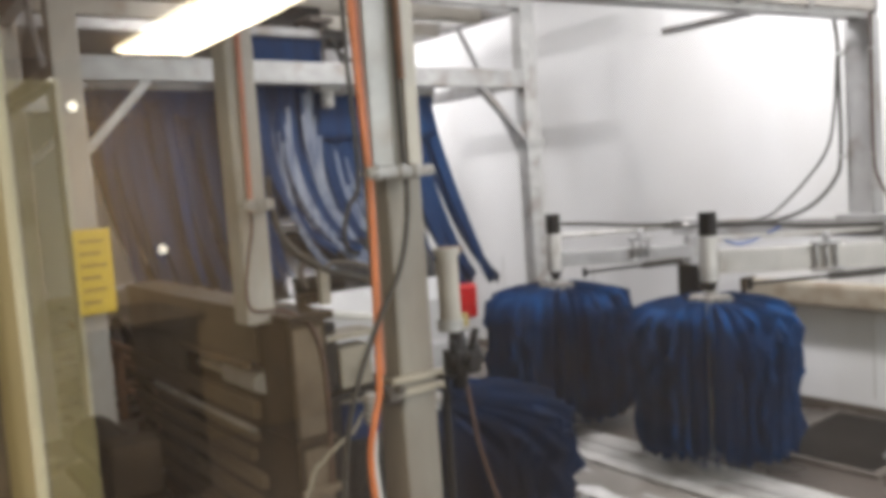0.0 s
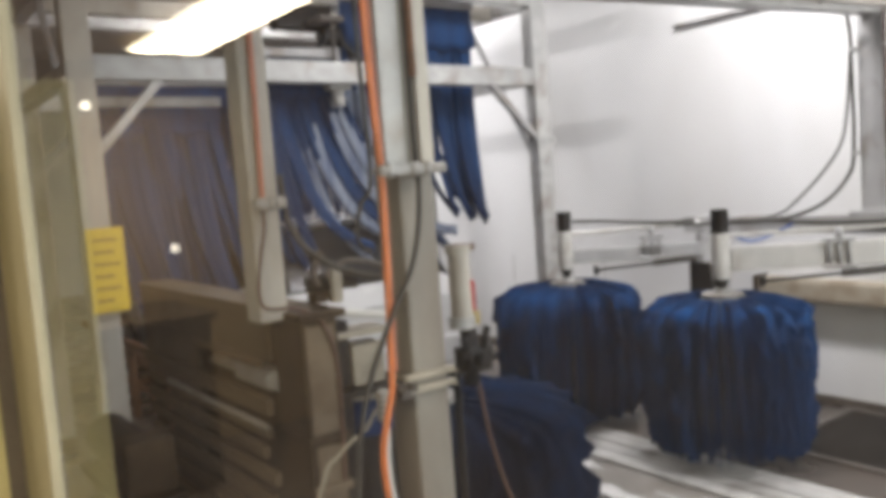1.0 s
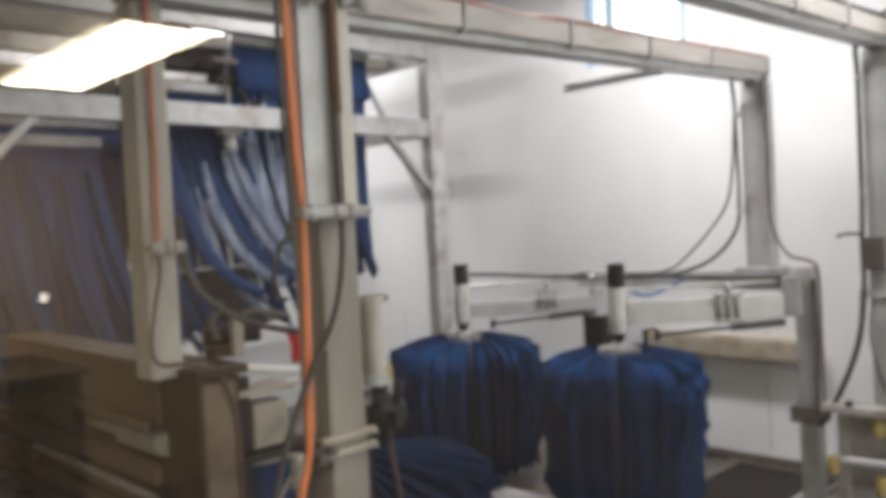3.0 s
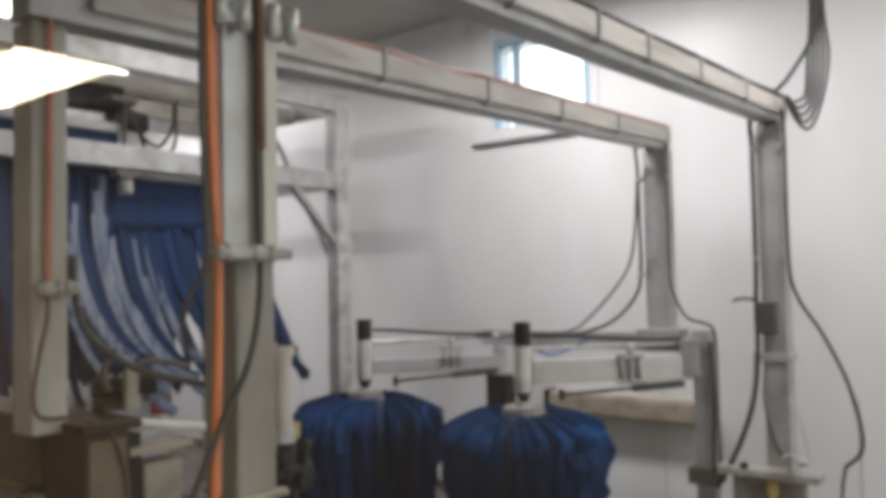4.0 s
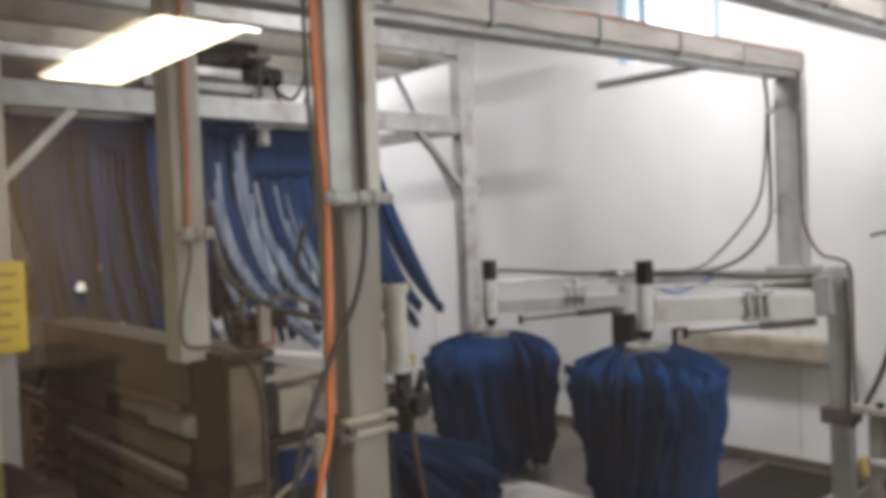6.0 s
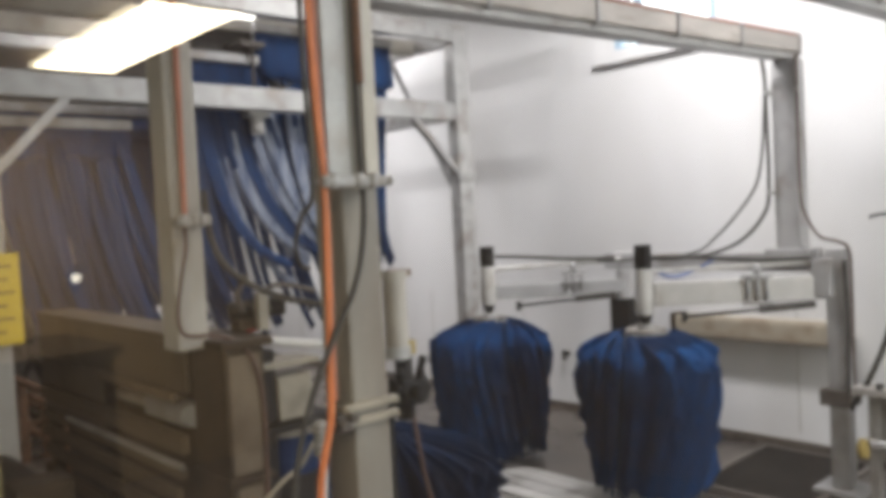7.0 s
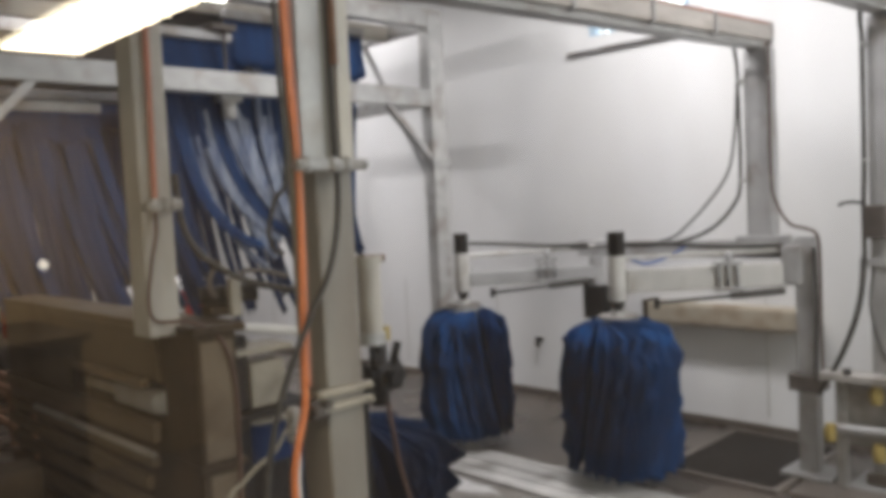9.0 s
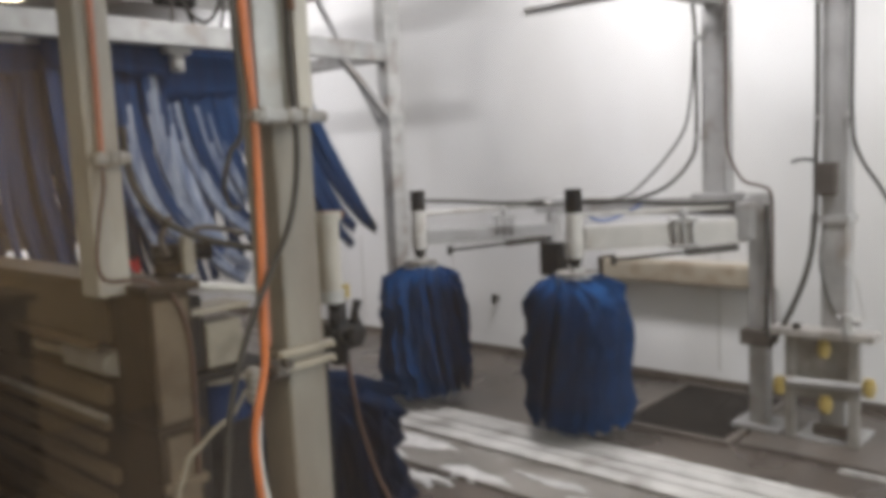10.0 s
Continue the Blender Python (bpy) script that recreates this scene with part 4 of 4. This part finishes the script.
# ---- ceiling lights ----
for lx, ly, lz, _ in LAMPS:
    lamp = thing("ceiling_light", "lit white fluorescent ceiling light in the tunnel", "ceiling light", group="tunnel lights")
    part("housing", boxes((lx - 0.16, ly - 0.62, lz - 0.08, lx + 0.16, ly + 0.62, lz), bevel=0.01), WHITE_PAINT, lamp)
    part("diffuser", boxes((lx - 0.14, ly - 0.6, lz - 0.10, lx + 0.14, ly + 0.6, lz - 0.08)), TUBE_GLOW, lamp, "glowing diffuser")

# ---- machinery beside the track ----
cab = thing("pump_cabinet", "tan painted steel pump cabinet stained with brown grime", "cabinet")
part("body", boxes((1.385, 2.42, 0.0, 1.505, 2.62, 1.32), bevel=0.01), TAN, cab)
# thin plates in the lighter tan put the light on the cabinet's front
part("front_panel", boxes((1.395, 2.416, 0.98, 1.490, 2.42, 1.30), bevel=0.0015), LIT_TAN, cab, "stained front face, its tan lightened as the lit side")
part("lower_panel", boxes((1.405, 2.417, 0.02, 1.490, 2.42, 0.94), bevel=0.0015), LIT_TAN, cab, "stained lower front face, lightened as the lit side")
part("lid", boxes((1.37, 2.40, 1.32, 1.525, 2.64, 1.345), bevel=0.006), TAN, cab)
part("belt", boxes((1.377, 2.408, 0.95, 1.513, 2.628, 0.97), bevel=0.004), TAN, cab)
part("foot_flange", boxes((1.380, 2.400, 0.80, 1.508, 2.418, 0.825), bevel=0.004), LIT_TAN, cab)
tank = thing("pump_housing", "long grimy tan machine housing with an open slatted side", "machine housing")
# the darkened tan puts the shade of the open side on the back
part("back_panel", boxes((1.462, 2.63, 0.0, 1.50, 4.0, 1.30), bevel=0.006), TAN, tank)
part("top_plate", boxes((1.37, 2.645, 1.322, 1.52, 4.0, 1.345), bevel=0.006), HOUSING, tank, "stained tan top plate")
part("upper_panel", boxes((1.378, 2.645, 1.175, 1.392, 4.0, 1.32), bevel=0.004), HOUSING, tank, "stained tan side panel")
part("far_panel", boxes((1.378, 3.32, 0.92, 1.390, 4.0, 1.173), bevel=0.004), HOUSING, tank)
part("lip", boxes((1.352, 2.70, 1.150, 1.378, 3.30, 1.176), bevel=0.005), PLANK, tank, "worn lip over the opening")
for k, (z, h) in enumerate(((1.005, 0.055), (0.925, 0.035), (0.855, 0.04), (0.775, 0.045), (0.69, 0.05), (0.60, 0.05), (0.50, 0.05), (0.38, 0.06), (0.24, 0.06))):
    part("plank", boxes((1.352 + 0.006 * (k % 2), 2.64 + 0.03 * (k % 3), z, 1.376 + 0.006 * (k % 2), 3.95, z + h), bevel=0.005), PLANK, tank)
for py in (3.30, 3.93):
    part("post", boxes((1.384, py, 0.0, 1.43, py + 0.05, 1.173), bevel=0.004), TAN, tank)
part("bright_pipe", simple(rod, (1.340, 2.62, 0.978), (1.345, 3.6, 0.972), 0.010), RACK_PAINT, tank, "wet pale pipe along the slats")
gear = thing("gear_unit", "dull grey gear unit inside the slatted housing", "gear unit")
part("body", boxes((1.40, 2.72, 1.06, 1.455, 3.02, 1.13), bevel=0.012), RACK_PAINT, gear)
part("shaft", simple(rod, (1.42, 3.02, 1.095), (1.42, 3.25, 1.095), 0.018, seg=12), GRIMY_BOX, gear)
part("flange", simple(rod, (1.42, 2.695, 1.095), (1.42, 2.72, 1.095), 0.032, seg=14), GALV, gear)
rail = thing("guide_rail", "rusty steel guide rail on short posts beside the track", "rail")
for rx, z in ((2.20, 0.42), (2.20, 0.15), (2.32, 0.28), (2.05, 0.60)):
    part("rail_tube", simple(rod, (rx, 3.95, z), (rx, 8.5, z), 0.028), RUST, rail)
for py in (4.0, 4.9, 5.9, 6.9, 7.9):
    part("post", boxes((2.02, py, 0, 2.08, py + 0.06, 0.62)), RUST, rail)
    part("cross_arm", boxes((2.08, py + 0.01, 0.26, 2.33, py + 0.05, 0.30)), RUST, rail)
    part("cross_arm", boxes((2.17, py + 0.01, 0.0, 2.23, py + 0.05, 0.42)), RUST, rail)
pump = thing("pump_unit", "dark greasy pump on a stand beneath the hood", "pump")
part("body", simple(rod, (1.05, 3.0, 0.86), (1.05, 3.4, 0.86), 0.08, seg=18), DARK, pump)
part("head", boxes((0.97, 2.86, 0.78, 1.13, 3.0, 0.96), bevel=0.02), TAN, pump, "grimy metal pump head")
part("base", boxes((0.95, 2.85, 0.74, 1.15, 3.45, 0.77), (0.97, 2.87, 0.0, 1.02, 2.92, 0.74), (1.09, 3.38, 0.0, 1.14, 3.43, 0.74), bevel=0.005), TAN, pump)
pipe = thing("water_pipe", "white plastic water pipe between the cabinet and the post", "pipe")
part("tube", simple(rod, (1.51, 2.50, 1.325), (1.80, 2.46, 1.27), 0.013), WHITE_PAINT, pipe)
part("elbow", simple(rod, (1.80, 2.46, 1.285), (1.80, 2.46, 0.0), 0.014), WHITE_PAINT, pipe)
motor = thing("pump_motor", "small dark greasy pump motor on the cabinet", "motor")
part("body", simple(rod, (1.50, 2.60, 1.405), (1.65, 2.54, 1.405), 0.026), DARK, motor)
part("foot", boxes((1.506, 2.55, 1.345, 1.60, 2.61, 1.378), bevel=0.006), TAN, motor)
part("plate", boxes((1.545, 2.505, 1.345, 1.580, 2.53, 1.455), bevel=0.006), GRIMY_BOX, motor, "stained cream upright plate")
part("lever", simple(hose, [(1.56, 2.53, 1.44), (1.60, 2.52, 1.47), (1.66, 2.50, 1.465), (1.72, 2.48, 1.445)], 0.008), IRON, motor)
part("lever", simple(hose, [(1.52, 2.55, 1.40), (1.50, 2.54, 1.45), (1.515, 2.53, 1.49)], 0.009), IRON, motor)
part("knob", simple(rod, (1.515, 2.53, 1.485), (1.515, 2.53, 1.51), 0.016, seg=10), TAN, motor)
box_ = thing("control_box", "cream steel control box beneath the water pipe", "box")
part("stand", boxes((1.56, 2.54, 0.0, 1.605, 2.60, 1.05), bevel=0.008), DARK, box_, "dark stand of the box")
part("body", boxes((1.528, 2.50, 1.072, 1.584, 2.60, 1.29), bevel=0.008), DARK, box_, "black switch housing")
part("hood", boxes((1.528, 2.47, 1.235, 1.72, 2.60, 1.252), bevel=0.004), GRIMY_BOX, box_, "thin cream hood plate")
part("door", boxes((1.585, 2.49, 1.075, 1.70, 2.58, 1.205), bevel=0.008), GRIMY_BOX, box_, "stained cream box door")
part("shelf", boxes((1.52, 2.46, 1.05, 1.78, 2.64, 1.07)), DARK, box_)
drum = thing("dosing_cylinder", "tall blue plastic dosing cylinder with a pale rim", "cylinder")
# the cylinder's lower length is black, its shade put into the colour
part("base", simple(rod, (1.735, 2.72, 0.0), (1.735, 2.72, 0.86), 0.112, seg=28), DARK, drum, "lower length of the cylinder, coloured black for the dark beneath")
part("body", simple(rod, (1.735, 2.72, 0.86), (1.735, 2.72, 0.985), 0.104, seg=28), DRUM_BLUE, drum)
part("rim", simple(rod, (1.735, 2.72, 0.985), (1.735, 2.72, 0.998), 0.108, seg=28), GRIMY_BOX, drum, "grimy pale rim")
part("lid", simple(rod, (1.735, 2.72, 0.998), (1.735, 2.72, 1.012), 0.085, seg=24), DARK, drum, "black lid")
# added black sheet that makes the gap behind the drum dark
dark_sheet = tagged(part("splash_sheet", boxes((1.52, 2.852, 0.0, 1.79, 2.862, 0.93), bevel=0.003), DARK), "black sheet added behind the drum for the shade between the machines", "splash sheet")
reg = thing("air_regulator", "air regulator with a cloudy bowl and dark valve", "regulator")
part("bowl", simple(rod, (1.88, 2.30, 1.27), (1.88, 2.30, 1.47), 0.034, seg=18), CREAM_PAINT, reg, "cloudy cylindrical bowl")
part("cap", simple(rod, (1.88, 2.30, 1.47), (1.88, 2.30, 1.495), 0.042, seg=18), CREAM_PAINT, reg)
part("tee", simple(rod, (1.85, 2.29, 1.488), (1.93, 2.29, 1.485), 0.012), RUST, reg)
bm = boxes((1.865, 2.26, 1.10, 1.945, 2.34, 1.17), bevel=0.008)
rod(bm, (1.90, 2.30, 1.05), (1.90, 2.30, 1.24), 0.028, seg=10)
rod(bm, (1.84, 2.28, 1.15), (1.97, 2.30, 1.14), 0.018, seg=10)
rod(bm, (1.905, 2.22, 1.135), (1.905, 2.27, 1.135), 0.024, seg=12)
rod(bm, (1.93, 2.27, 1.17), (1.945, 2.26, 1.235), 0.013, seg=8)
rod(bm, (1.86, 2.27, 1.17), (1.85, 2.26, 1.215), 0.012, seg=8)
rod(bm, (1.965, 2.27, 1.12), (1.965, 2.30, 1.175), 0.015, seg=8)
part("valve", bm, DARK, reg, "black valve body")
part("base", simple(rod, (1.88, 2.30, 1.235), (1.88, 2.30, 1.27), 0.042, seg=18), GALV, reg)
part("knob", simple(rod, (1.93, 2.30, 1.24), (1.93, 2.30, 1.28), 0.016, seg=12), YELLOW, reg, "yellow knob")
part("arm", boxes((1.83, 2.29, 1.085, 1.98, 2.38, 1.10), bevel=0.003), DARK, reg)
part("stand", simple(rod, (1.885, 2.36, 0.0), (1.885, 2.36, 1.10), 0.014), DARK, reg, "dark steel rod stand")
part("hose", simple(hose, [(1.91, 2.28, 1.06), (1.92, 2.27, 0.95), (1.94, 2.27, 0.85), (1.98, 2.26, 0.7), (2.05, 2.25, 0.5), (2.1, 2.25, 0.02)], 0.007), DARK_RED_HOSE, reg, "thin red hose")
part("hose", simple(hose, [(1.262, 1.82, 1.205), (1.235, 1.82, 1.168), (1.195, 1.82, 1.148), (1.165, 1.83, 1.12), (1.135, 1.84, 1.08), (1.11, 1.85, 0.9), (1.10, 1.86, 0.01)], 0.0045), GRIMY_BOX, gantry_b, "thin dirty grey hose")

valve_rack = thing("valve_rack", "grimy white steel frame with yellow valves beside the gantry leg", "valve rack")
part("top_plate", boxes((4.78, 1.62, 0.60, 4.92, 2.14, 0.64), bevel=0.004), RACK_PAINT, valve_rack)
for py in (2.02, 1.70):
    part("upright", boxes((4.82, py, 0.02, 4.88, py + 0.05, 0.60), bevel=0.004), RACK_PAINT, valve_rack)
part("panel", boxes((4.86, 1.75, 0.26, 4.88, 2.02, 0.60)), RACK_PAINT, valve_rack)
for vy, vz in ((1.87, 0.54), (1.86, 0.24), (2.10, 0.31), (1.65, 0.36)):
    bm = bmesh.new()
    rod(bm, (4.83, vy, vz - 0.045), (4.83, vy, vz + 0.045), 0.028, seg=12)
    rod(bm, (4.83, vy, vz - 0.02), (4.83, vy, vz + 0.02), 0.036, seg=12)
    part("valve", bm, YELLOW, valve_rack, "yellow valve")
part("manifold", simple(rod, (4.83, 1.62, 0.36), (4.83, 2.06, 0.34), 0.025), GREY_PAINT, valve_rack)
bm = simple(rod, (4.80, 1.75, 0.64), (4.80, 1.75, 0.74), 0.03)
rod(bm, (4.80, 1.68, 0.70), (4.80, 1.80, 0.72), 0.018)
part("fitting", bm, GALV, valve_rack)
part("knob", simple(rod, (4.8, 2.0, 0.64), (4.8, 2.0, 0.67), 0.02), DARK, valve_rack)
tap = thing("wall_tap", "small dark hose tap on the white wall", "tap")
bm = simple(rod, (WALL, 4.72, 0.46), (WALL - 0.07, 4.72, 0.46), 0.018)
rod(bm, (WALL - 0.06, 4.72, 0.41), (WALL - 0.06, 4.72, 0.49), 0.016)
part("body", bm, DARK, tap)

# ---- the car that leaves along the track ----
def build_car():
    car = thing("car", "white estate car with red tail lamps leaving the wash", "car", (3.32, 5.05, 0))
    def slab(rows_, half):
        """A body of cross-sections along y: (y, z low, z high, half width factor)."""
        bm = bmesh.new()
        rings = []
        for y, zl, zh, f in rows_:
            h = half * f
            zm = zl + 0.55 * (zh - zl)
            rings.append([bm.verts.new(p) for p in ((-h * 0.9, y, zl), (h * 0.9, y, zl), (h, y, zm), (h * 0.93, y, zh - 0.05), (h * 0.8, y, zh), (-h * 0.8, y, zh), (-h * 0.93, y, zh - 0.05), (-h, y, zm))])
        for a, b in zip(rings, rings[1:]):
            for i in range(8):
                bm.faces.new((a[i], a[(i + 1) % 8], b[(i + 1) % 8], b[i]))
        bm.faces.new(rings[0][::-1])
        bm.faces.new(rings[-1])
        return bm
    part("body", slab(((0, 0.35, 0.85, 0.9), (0.12, 0.22, 1.0, 0.97), (0.9, 0.2, 1.02, 1), (3.0, 0.2, 0.98, 1), (4.0, 0.22, 0.86, 0.97), (4.4, 0.3, 0.7, 0.85)), 0.86), CAR_WHITE, car)
    part("cabin", slab(((0.14, 0.98, 1.02, 0.85), (0.42, 0.98, 1.42, 0.82), (1.8, 0.98, 1.48, 0.83), (2.6, 0.98, 1.42, 0.80), (3.2, 0.96, 1.0, 0.82)), 0.86), CAR_GLASS, car, "dark window glass")
    part("roof", slab(((0.42, 1.42, 1.47, 0.80), (1.8, 1.47, 1.52, 0.81), (2.55, 1.42, 1.46, 0.78)), 0.86), CAR_WHITE, car)
    part("bumper", boxes((-0.82, -0.06, 0.32, 0.82, 0.10, 0.55), bevel=0.03), CAR_WHITE, car)
    for s in (-1, 1):
        part("tail_lamp", boxes((s * 0.78 - 0.09, -0.03, 0.66, s * 0.78 + 0.09, 0.22, 0.93), bevel=0.03), RED_LENS, car, "red tail lamp")
    for s in (-1, 1):
        for wy in (0.85, 3.45):
            wheel = part("wheel", simple(rod, (s * 0.70, wy, 0.31), (s * 0.86, wy, 0.31), 0.31, seg=28), TYRE, car)
            part("rim", simple(rod, (s * 0.855, wy, 0.31), (s * 0.868, wy, 0.31), 0.2, seg=20), GALV, wheel)
    return car


car = build_car()


# ---- what moves ----
def motions():
    ts = [i * 0.25 for i in range(41)]
    for (root, strips), droop, rate in BRUSHES:
        loc = root.matrix_basis.translation
        walk(root, [(t, pose(loc.x, loc.y, loc.z, 0, 0, rate * t)) for t in ts])
        side = 1 if rate < 0 else -1
        for ob, ang, z, off, tip in strips:
            rows = []
            for t, fold, fall, lean in droop:
                loose = off * (0.2 + 0.8 * min(1, fold / 45))
                rows.append((t, pose(0, 0, 0, 0, 0, ang) @ pose(0.165, 0, z, 0, 0, side * (fold + loose)) @ pose(0, 0, 0, -side * lean, fall + tip, 0)))
            walk(ob, rows)
    for (root, upper, lower), (x, y, z), peak, lift, sway, travel in CURTAINS:
        w = 2 * math.pi / 2.05
        steps = [i * 0.2 for i in range(51)]
        walk(root, [(t, pose(x + travel * math.sin(w * (t - peak) + 1.3), y, z + lift * math.cos(w * (t - peak)))) for t in steps])
        width = max(cx for _, cx, _, _ in lower)
        for store in (upper, lower):
            for ob, cx, zt, off in store:
                rows = []
                reach = 0.5 + 0.9 * (cx / width) ** 2
                for t in steps:
                    up = -(1.0 + 0.25 * sway * math.sin(w * (t - peak)))
                    a = up if store is upper else -reach * (6 + sway * math.sin(w * (t - peak - 0.16) + off))
                    tilt = 4 * math.sin(w * (t - peak) + off * 3) + (0 if store is upper else 3 * off)
                    hx = 0.0 if store is upper else math.sin(radians(up)) * zt
                    rows.append((t, pose(cx + hx, 0 if store is upper else 0.03, zt, tilt, a, 0)))
                walk(ob, rows)
    walk(car, [(0, pose(3.32, 5.05, 0)), (0.6, pose(3.32, 5.12, 0)), (3, pose(3.32, 5.95, 0)), (10, pose(3.32, 8.0, 0))])


motions()
